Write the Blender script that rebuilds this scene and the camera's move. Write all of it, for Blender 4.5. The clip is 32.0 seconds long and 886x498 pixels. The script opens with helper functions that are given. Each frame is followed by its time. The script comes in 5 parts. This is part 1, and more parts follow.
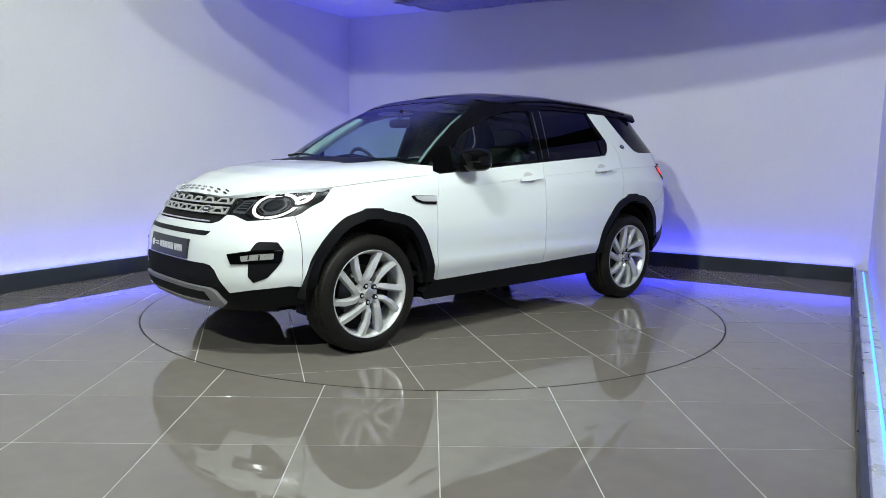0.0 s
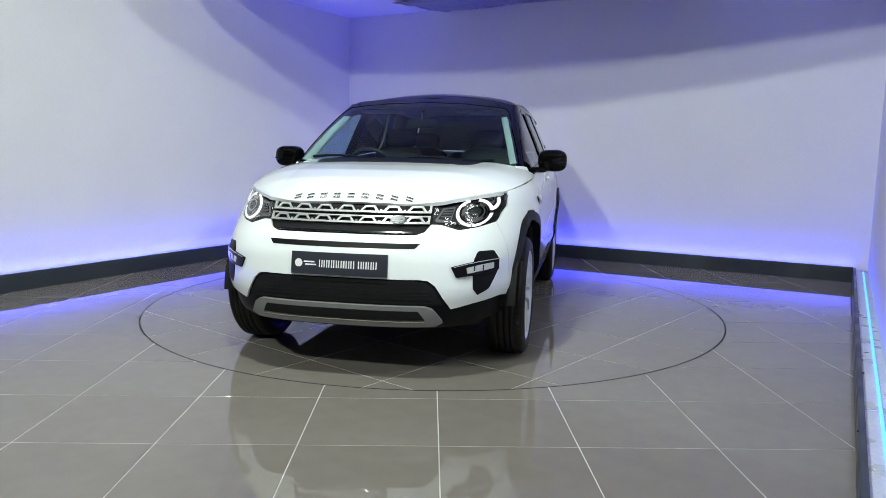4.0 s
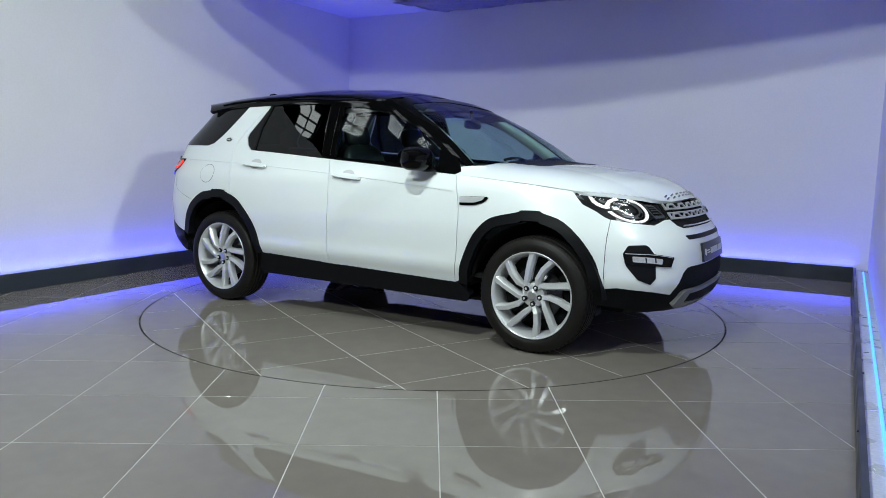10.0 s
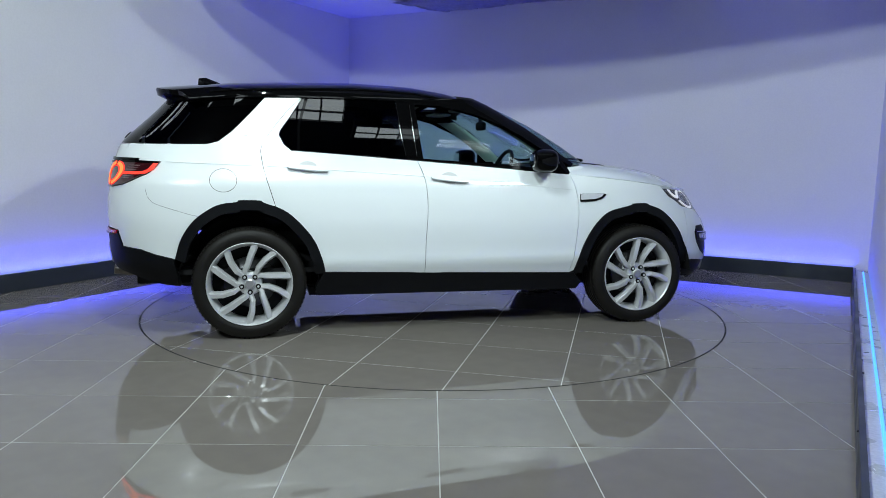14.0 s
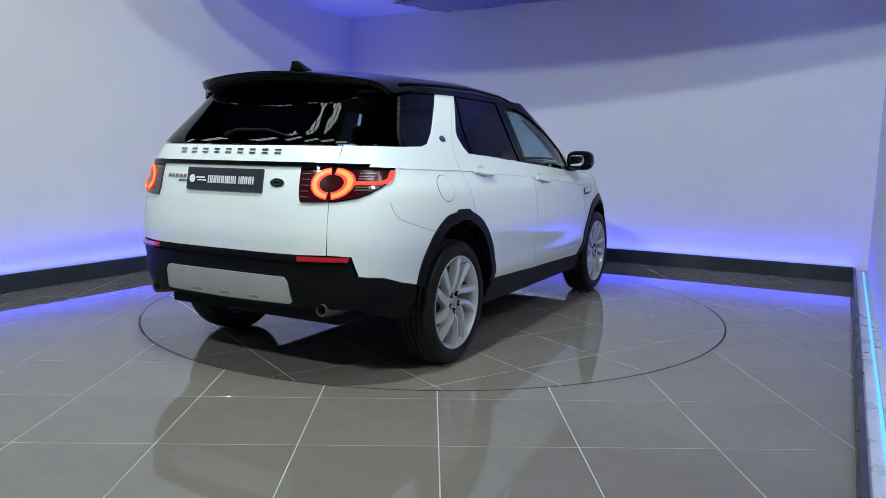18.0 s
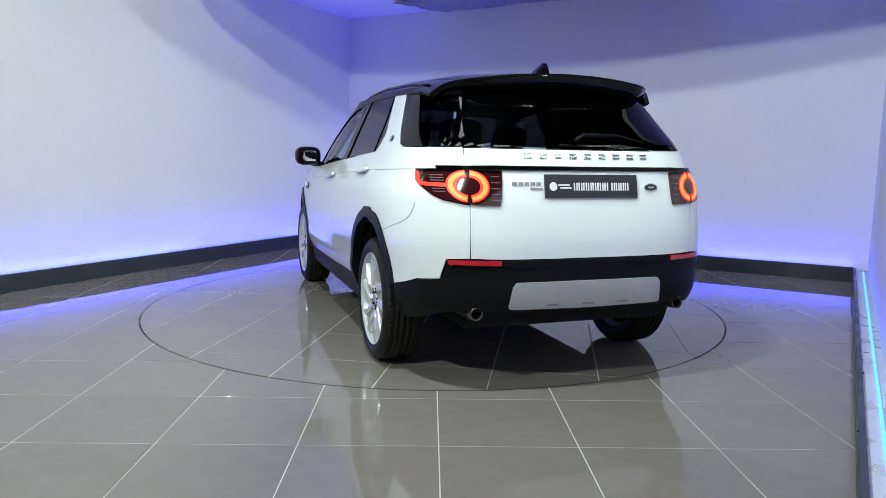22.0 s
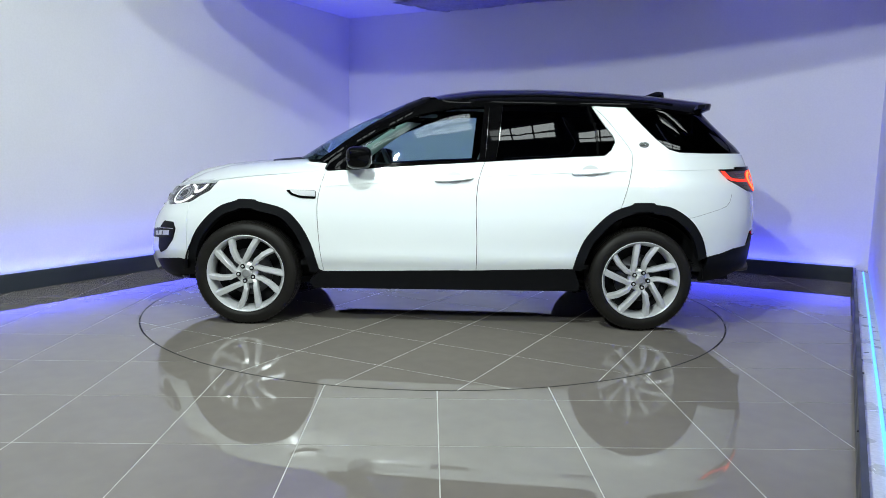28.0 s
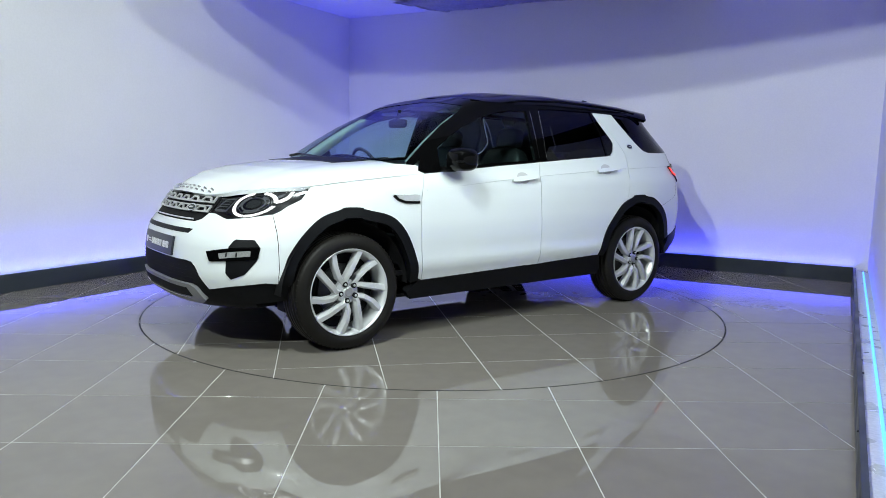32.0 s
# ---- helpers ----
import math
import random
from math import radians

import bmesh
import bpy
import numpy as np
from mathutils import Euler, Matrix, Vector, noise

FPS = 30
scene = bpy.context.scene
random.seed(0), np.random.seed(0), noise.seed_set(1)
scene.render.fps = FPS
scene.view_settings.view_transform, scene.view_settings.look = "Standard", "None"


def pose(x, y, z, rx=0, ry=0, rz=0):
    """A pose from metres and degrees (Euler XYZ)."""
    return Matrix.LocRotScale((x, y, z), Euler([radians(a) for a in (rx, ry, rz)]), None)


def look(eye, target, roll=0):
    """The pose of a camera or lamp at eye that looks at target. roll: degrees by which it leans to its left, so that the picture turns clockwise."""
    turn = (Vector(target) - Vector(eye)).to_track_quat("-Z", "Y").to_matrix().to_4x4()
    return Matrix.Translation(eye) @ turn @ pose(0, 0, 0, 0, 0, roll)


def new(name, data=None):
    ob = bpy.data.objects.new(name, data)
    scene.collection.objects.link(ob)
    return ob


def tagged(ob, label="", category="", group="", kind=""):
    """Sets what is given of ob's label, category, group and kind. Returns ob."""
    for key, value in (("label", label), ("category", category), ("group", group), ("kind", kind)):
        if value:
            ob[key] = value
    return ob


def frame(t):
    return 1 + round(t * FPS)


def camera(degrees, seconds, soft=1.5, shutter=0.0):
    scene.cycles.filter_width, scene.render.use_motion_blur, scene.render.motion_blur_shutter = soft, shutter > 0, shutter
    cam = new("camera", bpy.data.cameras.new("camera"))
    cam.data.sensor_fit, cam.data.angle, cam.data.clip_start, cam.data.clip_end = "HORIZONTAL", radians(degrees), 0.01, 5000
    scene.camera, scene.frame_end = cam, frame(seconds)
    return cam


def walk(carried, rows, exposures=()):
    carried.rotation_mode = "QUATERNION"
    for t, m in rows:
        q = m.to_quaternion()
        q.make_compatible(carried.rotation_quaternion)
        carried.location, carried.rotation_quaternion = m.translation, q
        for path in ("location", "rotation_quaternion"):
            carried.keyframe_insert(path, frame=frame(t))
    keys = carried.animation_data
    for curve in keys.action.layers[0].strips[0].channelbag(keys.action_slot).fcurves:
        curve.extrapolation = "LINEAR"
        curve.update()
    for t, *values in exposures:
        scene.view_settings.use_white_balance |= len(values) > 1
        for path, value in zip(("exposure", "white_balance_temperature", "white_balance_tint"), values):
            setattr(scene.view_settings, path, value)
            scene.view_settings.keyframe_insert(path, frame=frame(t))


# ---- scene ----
# ---- camera: it stands still on its tripod ----
cam = camera(62.9, 32.0, soft=0.75)
EYE = (0.0, -5.822, 1.208)
AIM = look(EYE, (0.064, 0.0, 0.4415), roll=0.97)
walk(cam, [(0, AIM), (32, AIM)], exposures=(
    (0, 0.0, 6820, 10), (4, 0.0, 6800, 10), (6, -0.06, 6750, 10), (8, -0.12, 6650, 10), (10, -0.22, 6450, 10), (11.5, -0.32, 6250, 10), (13, -0.35, 6180, 10), (15, -0.36, 6180, 10),
    (17, -0.34, 6280, 10), (19, -0.15, 6350, 10), (20, -0.05, 6450, 10), (21, 0.08, 6480, 10), (23, 0.05, 6500, 10), (32, 0.07, 6500, 10)))

# ---- plan of the bay: corner, and the two wall directions ----
CORNER = Vector((-1.182, 4.318, 0))
E1 = Vector((math.cos(radians(-29.6)), math.sin(radians(-29.6)), 0))   # along the back wall
E2 = Vector((E1.y, -E1.x, 0))                                         # along the side walls, towards the hall
ROOM = Matrix(((E1.x, -E2.x, 0, CORNER.x), (E1.y, -E2.y, 0, CORNER.y), (0, 0, 1, 0), (0, 0, 0, 1)))
WIDTH, CEIL, HALL, WALLTOP = 6.155, 3.03, 4.3, 3.3
TURN_R = 2.2266


def bay(a, b, z=0.0):
    """World place of a metres along the back wall, b metres out of it."""
    return CORNER + E1 * a + E2 * b + Vector((0, 0, z))


# ---- world and light ----
world = bpy.data.worlds.new("world")
world.use_nodes = True
world.node_tree.nodes["Background"].inputs[0].default_value = (0.02, 0.022, 0.028, 1)
world.node_tree.nodes["Background"].inputs[1].default_value = 0.3
scene.world = world
scene.view_settings.exposure = 0.0


# ---- materials ----
def mat(name, color, rough=0.5, metal=0.0, spec=0.5, vary=0.0, scale=8.0, fine=120.0, bump=0.0, rvary=0.0, coat=0.0, island=0.0, trans=0.0):
    m = bpy.data.materials.new(name)
    m.use_nodes = True
    nt = m.node_tree
    b = nt.nodes["Principled BSDF"]
    b.inputs["Base Color"].default_value = (*color, 1)
    b.inputs["Roughness"].default_value = rough
    b.inputs["Metallic"].default_value = metal
    b.inputs["Specular IOR Level"].default_value = spec
    b.inputs["Coat Weight"].default_value = coat
    b.inputs["Coat Roughness"].default_value = 0.03
    b.inputs["Transmission Weight"].default_value = trans
    if vary or rvary or bump or island:
        co = nt.nodes.new("ShaderNodeTexCoord")
        n1 = nt.nodes.new("ShaderNodeTexNoise")
        n1.inputs["Scale"].default_value, n1.inputs["Detail"].default_value = scale, 5
        n2 = nt.nodes.new("ShaderNodeTexNoise")
        n2.inputs["Scale"].default_value, n2.inputs["Detail"].default_value = fine, 3
        for n in (n1, n2):
            nt.links.new(co.outputs["Object"], n.inputs["Vector"])
        add = nt.nodes.new("ShaderNodeMath")
        add.operation = "ADD"
        nt.links.new(n1.outputs["Fac"], add.inputs[0])
        nt.links.new(n2.outputs["Fac"], add.inputs[1])
        fac = add.outputs[0]
        if island:
            oi = nt.nodes.new("ShaderNodeObjectInfo")
            mu = nt.nodes.new("ShaderNodeMath")
            mu.operation = "MULTIPLY_ADD"
            mu.inputs[1].default_value = island
            nt.links.new(oi.outputs["Random"], mu.inputs[0])
            nt.links.new(fac, mu.inputs[2])
            fac = mu.outputs[0]
        if vary:
            r = nt.nodes.new("ShaderNodeMapRange")
            r.inputs["From Min"].default_value, r.inputs["From Max"].default_value = 0.6, 1.4 + island
            r.inputs["To Min"].default_value, r.inputs["To Max"].default_value = 1 - vary, 1 + vary
            nt.links.new(fac, r.inputs["Value"])
            mix = nt.nodes.new("ShaderNodeVectorMath")
            mix.operation = "SCALE"
            mix.inputs[0].default_value = color
            nt.links.new(r.outputs[0], mix.inputs["Scale"])
            nt.links.new(mix.outputs[0], b.inputs["Base Color"])
        if rvary:
            r = nt.nodes.new("ShaderNodeMapRange")
            r.inputs["From Min"].default_value, r.inputs["From Max"].default_value = 0.35, 0.65
            r.inputs["To Min"].default_value, r.inputs["To Max"].default_value = max(rough - rvary, 0.01), rough + rvary
            nt.links.new(n1.outputs["Fac"], r.inputs["Value"])
            nt.links.new(r.outputs[0], b.inputs["Roughness"])
        if bump:
            bp = nt.nodes.new("ShaderNodeBump")
            bp.inputs["Strength"].default_value, bp.inputs["Distance"].default_value = 0.4, bump
            nt.links.new(fac, bp.inputs["Height"])
            nt.links.new(bp.outputs[0], b.inputs["Normal"])
    return m


def glow(name, color, strength):
    m = bpy.data.materials.new(name)
    m.use_nodes = True
    b = m.node_tree.nodes["Principled BSDF"]
    b.inputs["Base Color"].default_value = (*[min(c, 0.8) for c in color], 1)
    b.inputs["Emission Color"].default_value = (*color, 1)
    b.inputs["Emission Strength"].default_value = strength
    return m


def glass(name, tint, rough=0.01):
    """A thin pane: what passes through is tinted, the rest is mirrored."""
    m = bpy.data.materials.new(name)
    m.use_nodes = True
    nt = m.node_tree
    nt.nodes.remove(nt.nodes["Principled BSDF"])
    tr = nt.nodes.new("ShaderNodeBsdfTransparent")
    tr.inputs[0].default_value = (*tint, 1)
    gl = nt.nodes.new("ShaderNodeBsdfGlossy")
    gl.inputs["Roughness"].default_value = rough
    lw = nt.nodes.new("ShaderNodeLayerWeight")
    lw.inputs["Blend"].default_value = 0.5
    pw = nt.nodes.new("ShaderNodeMath")
    pw.operation = "POWER"
    pw.inputs[1].default_value = 5.0
    nt.links.new(lw.outputs["Facing"], pw.inputs[0])
    fr = nt.nodes.new("ShaderNodeMath")
    fr.operation = "MULTIPLY_ADD"
    fr.inputs[1].default_value, fr.inputs[2].default_value = 0.92, 0.045
    nt.links.new(pw.outputs[0], fr.inputs[0])
    mx = nt.nodes.new("ShaderNodeMixShader")
    nt.links.new(fr.outputs[0], mx.inputs[0])
    nt.links.new(tr.outputs[0], mx.inputs[1])
    nt.links.new(gl.outputs[0], mx.inputs[2])
    nt.links.new(mx.outputs[0], nt.nodes["Material Output"].inputs["Surface"])
    return m


M_WALL = mat("white_wall_paint", (0.81, 0.80, 0.82), 0.55, vary=0.04, scale=1.2, fine=60, bump=0.002)
M_CEIL = mat("ceiling_paint", (0.80, 0.80, 0.81), 0.6, vary=0.06, scale=1.5, fine=40, bump=0.003)
M_SKIRT = mat("anthracite_board", (0.035, 0.042, 0.055), 0.38, vary=0.2, scale=4, fine=90, rvary=0.1)
M_TILE = mat("grey_porcelain", (0.218, 0.196, 0.173), 0.014, spec=0.52, vary=0.1, scale=1.3, fine=9, rvary=0.011, island=0.25)
M_GROUT = mat("pale_grout", (0.58, 0.57, 0.54), 0.8, vary=0.35, scale=1.6, fine=60)
M_GAP = mat("matt_black_gap", (0.008, 0.008, 0.008), 0.7, spec=0.2, vary=0.2)
M_LEDGE = mat("ledge_board", (0.6, 0.6, 0.62), 0.4, vary=0.2, scale=6, fine=60, rvary=0.15)
M_HALL = mat("hall_cladding", (0.03, 0.031, 0.034), 0.6, vary=0.15, scale=1.0)
LED_COLOR, LED_POWER = (0.035, 0.038, 1.0), 5.4
M_LED = glow("blue_led", (0.09, 0.36, 1.0), 1.8)
M_PANEL = glow("rooflight_pane", (0.90, 1.0, 0.98), 6.5)
FLOOD_COLOR, FLOOD_NEAR, FLOOD_FAR, FLOOD_SIDE = (0.88, 1.0, 0.97), 106.0, 118.0, 20.0
M_FRAME = mat("dark_frame", (0.05, 0.05, 0.05), 0.4, vary=0.05)
M_PAINT = mat("white_car_paint", (0.745, 0.785, 0.785), 0.28, coat=1.0, vary=0.015, scale=3, fine=400)
M_BLACK = mat("gloss_black_paint", (0.002, 0.002, 0.0022), 0.03, spec=0.15, vary=0.1, scale=3)
M_PLAST = mat("black_plastic", (0.005, 0.0053, 0.0065), 0.45, spec=0.12, vary=0.2, scale=20, fine=600, bump=0.0004)
M_RUBBER = mat("tyre_rubber", (0.0095, 0.0086, 0.0074), 0.5, spec=0.2, vary=0.35, scale=12, fine=200, bump=0.0006)
M_ALLOY = mat("silver_alloy", (0.62, 0.63, 0.64), 0.3, metal=0.38, vary=0.05, scale=14, rvary=0.02)
M_CHROME = mat("chrome", (0.8, 0.8, 0.8), 0.08, metal=1.0, vary=0.02)
M_SATIN = mat("satin_silver", (0.42, 0.42, 0.43), 0.3, metal=0.7, vary=0.08, scale=10, rvary=0.08)
M_DARK = mat("dark_interior", (0.010, 0.010, 0.011), 0.7, spec=0.15, vary=0.3, scale=15)
M_LEATHER = mat("black_leather", (0.02, 0.02, 0.021), 0.45, vary=0.3, scale=20, fine=200, bump=0.001)
M_TRIM = mat("pale_pillar_trim", (0.66, 0.70, 0.67), 0.7, vary=0.06, scale=15)
M_CLEAR = glass("clear_glass", (0.54, 0.69, 0.68))
M_TINT = glass("privacy_glass", (0.022, 0.025, 0.028))
M_LENS = glass("lamp_lens", (0.85, 0.85, 0.86))


# ---- mesh helpers ----
def mesh_ob(name, bm, material, parent=None, label="", smooth=False):
    me = bpy.data.meshes.new(name)
    bm.to_mesh(me)
    bm.free()
    me.materials.append(material)
    if smooth:
        me.polygons.foreach_set("use_smooth", [True] * len(me.polygons))
    ob = new(name, me)
    if parent is not None:
        ob.parent = parent
    if label:
        tagged(ob, label)
    return ob


def part(name, bm, material, parent, label="", smooth=True):
    return mesh_ob(name, bm, material, parent, label, smooth)


def add_box(bm, lo, hi, m=None, bevel=0.0):
    vs = [bm.verts.new((x, y, z)) for x in (lo[0], hi[0]) for y in (lo[1], hi[1]) for z in (lo[2], hi[2])]
    fs = [bm.faces.new([vs[i] for i in f]) for f in ((0, 1, 3, 2), (4, 6, 7, 5), (0, 4, 5, 1), (2, 3, 7, 6), (0, 2, 6, 4), (1, 5, 7, 3))]
    if bevel:
        es = list({e for f in fs for e in f.edges})
        r = bmesh.ops.bevel(bm, geom=es, offset=bevel, segments=2, affect="EDGES", profile=0.7)
        vs = list({v for f in r["faces"] for v in f.verts} | {v for v in vs if v.is_valid})
    if m is not None:
        bmesh.ops.transform(bm, matrix=m, verts=vs)
    return vs


def box(lo, hi, m=None, bevel=0.0):
    bm = bmesh.new()
    add_box(bm, lo, hi, m, bevel)
    return bm


def lathe(profile, steps=48, axis="Y", bm=None, m=None):
    """Turn (radius, along) pairs round an axis through the origin."""
    bm = bm or bmesh.new()
    rings = []
    for r, a in profile:
        ring = []
        for k in range(steps):
            t = 2 * math.pi * k / steps
            c, s = r * math.cos(t), r * math.sin(t)
            p = {"Y": (c, a, s), "X": (a, c, s), "Z": (c, s, a)}[axis]
            ring.append(bm.verts.new(m @ Vector(p) if m is not None else p))
        rings.append(ring)
    for p, q in zip(rings, rings[1:]):
        for k in range(steps):
            bm.faces.new((p[k], p[(k + 1) % steps], q[(k + 1) % steps], q[k]))
    return bm


def prism(outline, place, depth, bm=None):
    """A flat outline given a depth: place(u, v, w) gives the point."""
    bm = bm or bmesh.new()
    a = [bm.verts.new(place(u, v, 0)) for u, v in outline]
    b = [bm.verts.new(place(u, v, depth)) for u, v in outline]
    bm.faces.new(a)
    bm.faces.new(b[::-1])
    n = len(a)
    for k in range(n):
        bm.faces.new((a[k], b[k], b[(k + 1) % n], a[(k + 1) % n]))
    bmesh.ops.recalc_face_normals(bm, faces=bm.faces)
    return bm


def tube(points, radius, steps=8, bm=None, closed=False):
    bm = bm or bmesh.new()
    pts = [Vector(p) for p in points]
    rings = []
    n = len(pts)
    for i, p in enumerate(pts):
        a = pts[(i - 1) % n] if closed or i else p
        b = pts[(i + 1) % n] if closed or i < n - 1 else p
        d = (b - a).normalized()
        u = d.cross(Vector((0, 0, 1)) if abs(d.z) < 0.9 else Vector((1, 0, 0))).normalized()
        v = d.cross(u)
        rad = radius[i] if isinstance(radius, (list, tuple)) else radius
        rings.append([bm.verts.new(p + (u * math.cos(t) + v * math.sin(t)) * rad) for t in (2 * math.pi * k / steps for k in range(steps))])
    for i in range(n if closed else n - 1):
        p, q = rings[i], rings[(i + 1) % n]
        for k in range(steps):
            bm.faces.new((p[k], p[(k + 1) % steps], q[(k + 1) % steps], q[k]))
    if not closed:
        bm.faces.new(rings[0][::-1])
        bm.faces.new(rings[-1])
    return bm


# ---- structure of the bay ----
def slab(name, lo, hi, material, label, category):
    """A box in the bay's own axes (along the back wall, out of it, up)."""
    ob = mesh_ob(name, box((lo[0], -hi[1], lo[2]), (hi[0], -lo[1], hi[2])), material)
    ob.matrix_world = ROOM
    return tagged(ob, label, category, kind="structure")


GAPW = 0.13      # from the face of the skirting back to the wall
slab("wall_north", (-GAPW - 0.2, -GAPW - 0.2, 0), (WIDTH + GAPW + 0.2, -GAPW, WALLTOP), M_WALL, "white painted back wall washed with blue light", "wall")
slab("wall_west", (-GAPW - 0.2, -GAPW, 0), (-GAPW, 9.5, WALLTOP), M_WALL, "white painted side wall washed with blue light", "wall")
# beyond 1.6 m the wall is unseen, cut low to let the side floodlight past
east = mesh_ob("wall_east", prism([(-GAPW, 0), (9.5, 0), (9.5, 1.9), (1.6, 1.9), (1.6, 2.8), (-GAPW, 2.8)], lambda u, v, w: (WIDTH + GAPW + w, -u, v), 0.2), M_WALL)
east.matrix_world = ROOM
tagged(east, "white painted side wall with blue strip light, lower towards the hall", "wall", kind="structure")


def bay_ceiling():
    """The low ceiling; its front edge is bowed out over the car."""
    edge = [(-GAPW, 2.45), (0.4, 2.98), (0.9, 3.45), (1.5, 3.86), (2.2, 4.05), (3.0, 4.10), (3.8, 3.95), (4.5, 3.65), (5.3, 3.2), (6.0, 2.75), (WIDTH + GAPW, 2.55)]
    outline = [(-GAPW, -GAPW)] + edge + [(WIDTH + GAPW, -GAPW)]
    bm = prism(outline, lambda u, v, w: (u, -v, CEIL + w), 0.25)
    ob = mesh_ob("ceiling", bm, M_CEIL)
    ob.matrix_world = ROOM
    tagged(ob, "white plastered low ceiling with a bowed edge", "ceiling", kind="structure")


bay_ceiling()
# the dark hall all round
HA, HB = (-6.0, 13.0), (-1.0, 18.0)
slab("hall_wall_north", (HA[0] - 0.2, HB[0] - 0.2, 0), (HA[1] + 0.2, HB[0], HALL), M_HALL, "dark grey clad wall of the hall", "wall")
slab("hall_wall_south", (HA[0] - 0.2, HB[1], 0), (HA[1] + 0.2, HB[1] + 0.2, HALL), M_HALL, "dark grey clad wall of the hall", "wall")
slab("hall_wall_west", (HA[0] - 0.2, HB[0], 0), (HA[0], HB[1], HALL), M_HALL, "dark grey clad wall of the hall", "wall")
slab("hall_wall_east", (HA[1], HB[0], 0), (HA[1] + 0.2, HB[1], HALL), M_HALL, "dark grey clad wall of the hall", "wall")
slab("ceiling_hall", (HA[0], HB[0], HALL), (HA[1], HB[1], HALL + 0.2), M_HALL, "dark grey high roof of the hall", "ceiling")

# skirting boards, the ledge behind them and the strip lights on it
SK = 0.15


def skirting(name, lo, hi, ledge_lo, ledge_hi):
    slab(name, lo, hi, M_SKIRT, "anthracite skirting board with a light gap behind", "skirting board")
    slab("ledge_" + name.split("_")[1], ledge_lo, ledge_hi, M_LEDGE, "pale marked ledge behind the skirting board", "ledge")


skirting("baseboard_north", (0, -0.024, 0), (WIDTH, 0, SK), (-GAPW, -GAPW, 0), (WIDTH + GAPW, -0.0242, SK - 0.07))
skirting("baseboard_west", (-0.024, 0, 0), (0, 9.5, SK), (-GAPW, -0.0238, 0), (-0.0242, 9.5, SK - 0.07))
skirting("baseboard_east", (WIDTH, 0, 0), (WIDTH + 0.024, 9.5, SK), (WIDTH + 0.0242, -0.0238, 0), (WIDTH + GAPW, 9.5, SK - 0.02))


def led(lo, hi):
    ob = mesh_ob("led_strip", box((lo[0], -hi[1], lo[2]), (hi[0], -lo[1], hi[2])), M_LED)
    ob.matrix_world = ROOM
    tagged(ob, "glowing blue flexible strip light on the ledge", "strip light", "strip lights round the bay")


def led_lamp(a, b, z, length, toward, power):
    """The strip's own light, thrown up along the wall behind it."""
    d = bpy.data.lights.new("led_light", "AREA")
    d.shape, d.size, d.size_y, d.energy, d.color = "RECTANGLE", 0.012, length, power, LED_COLOR
    d.spread = radians(125)
    ob = new("led_light", d)
    up = (toward * 0.02 + Vector((0, 0, 1.0))).normalized()
    along_wall = Vector((0, 0, 1)).cross(toward).normalized()
    ob.matrix_world = Matrix.Translation(bay(a, b, z)) @ Matrix((up.cross(along_wall) * 1.0, along_wall, -up)).transposed().to_4x4()
    return ob


ZL = SK - 0.0198
def ledge_screws():
    ledge = bpy.data.objects["ledge_east"]
    bm = lathe([(0.001, 0.004), (0.006, 0.0035), (0.008, 0.0)], 12, "Z")
    me = bpy.data.meshes.new("screw")
    bm.to_mesh(me)
    bm.free()
    me.materials.append(M_GAP)
    random.seed(5)
    for x, y, s in ((2.335, -2.001, 1.0), (2.199, -2.244, 1.2), (1.688, -3.122, 1.1), (1.551, -3.365, 1.3), (1.471, -3.494, 1.2), (2.75, -1.27, 0.7), (3.05, -0.75, 0.8), (1.60, -3.26, 0.8), (1.71, -3.05, 0.7)):
        ob = new("screw", me)
        ob.parent = ledge
        ob.location = ROOM.inverted() @ Vector((x, y, SK - 0.02))
        ob.scale = (s, s * 1.5, 1)
    # scuffs left by the fitters
    for k in range(16):
        b = random.uniform(1.0, 8.6)
        l, w = random.uniform(0.02, 0.07), random.uniform(0.002, 0.006)
        a = WIDTH + random.uniform(0.035, 0.07)
        m = Matrix.Translation((a, -b, SK - 0.02)) @ pose(0, 0, 0, 0, 0, random.uniform(20, 110))
        ob = mesh_ob("scuff", box((-l / 2, -w / 2, 0), (l / 2, w / 2, 0.0015), m), M_INKPALE if k % 2 else M_SKIRT, ledge)


def loose_lining():
    """A crumpled sheet that sags off the ceiling along the back wall."""
    random.seed(11)
    bm = bmesh.new()
    nu, nv = 60, 12
    grid = []
    for i in range(nu + 1):
        row = []
        for j in range(nv + 1):
            u, v = i / nu, j / nv
            a = 1.42 + 3.3 * u - 0.35 * v * (1 - u)
            b = -GAPW + 0.012 + 0.75 * v + 0.02 * random.random()
            sag = 0.008 + 0.010 * math.sin(9 * u + 5 * v) ** 2 + 0.014 * random.random()
            if i == 0:
                sag += 0.012
            row.append(bm.verts.new((a, -b, CEIL - sag - 0.012 * (1 - v) * max(0, 1 - 4 * u))))
        grid.append(row)
    for i in range(nu):
        for j in range(nv):
            bm.faces.new((grid[i][j], grid[i][j + 1], grid[i + 1][j + 1], grid[i + 1][j]))
    bmesh.ops.solidify(bm, geom=bm.faces[:], thickness=0.004)
    ob = mesh_ob("loose_lining", bm, M_LINING, smooth=True)
    ob.matrix_world = ROOM
    tagged(ob, "crumpled grey plastic sheet sagging from the ceiling edge", "sheet")


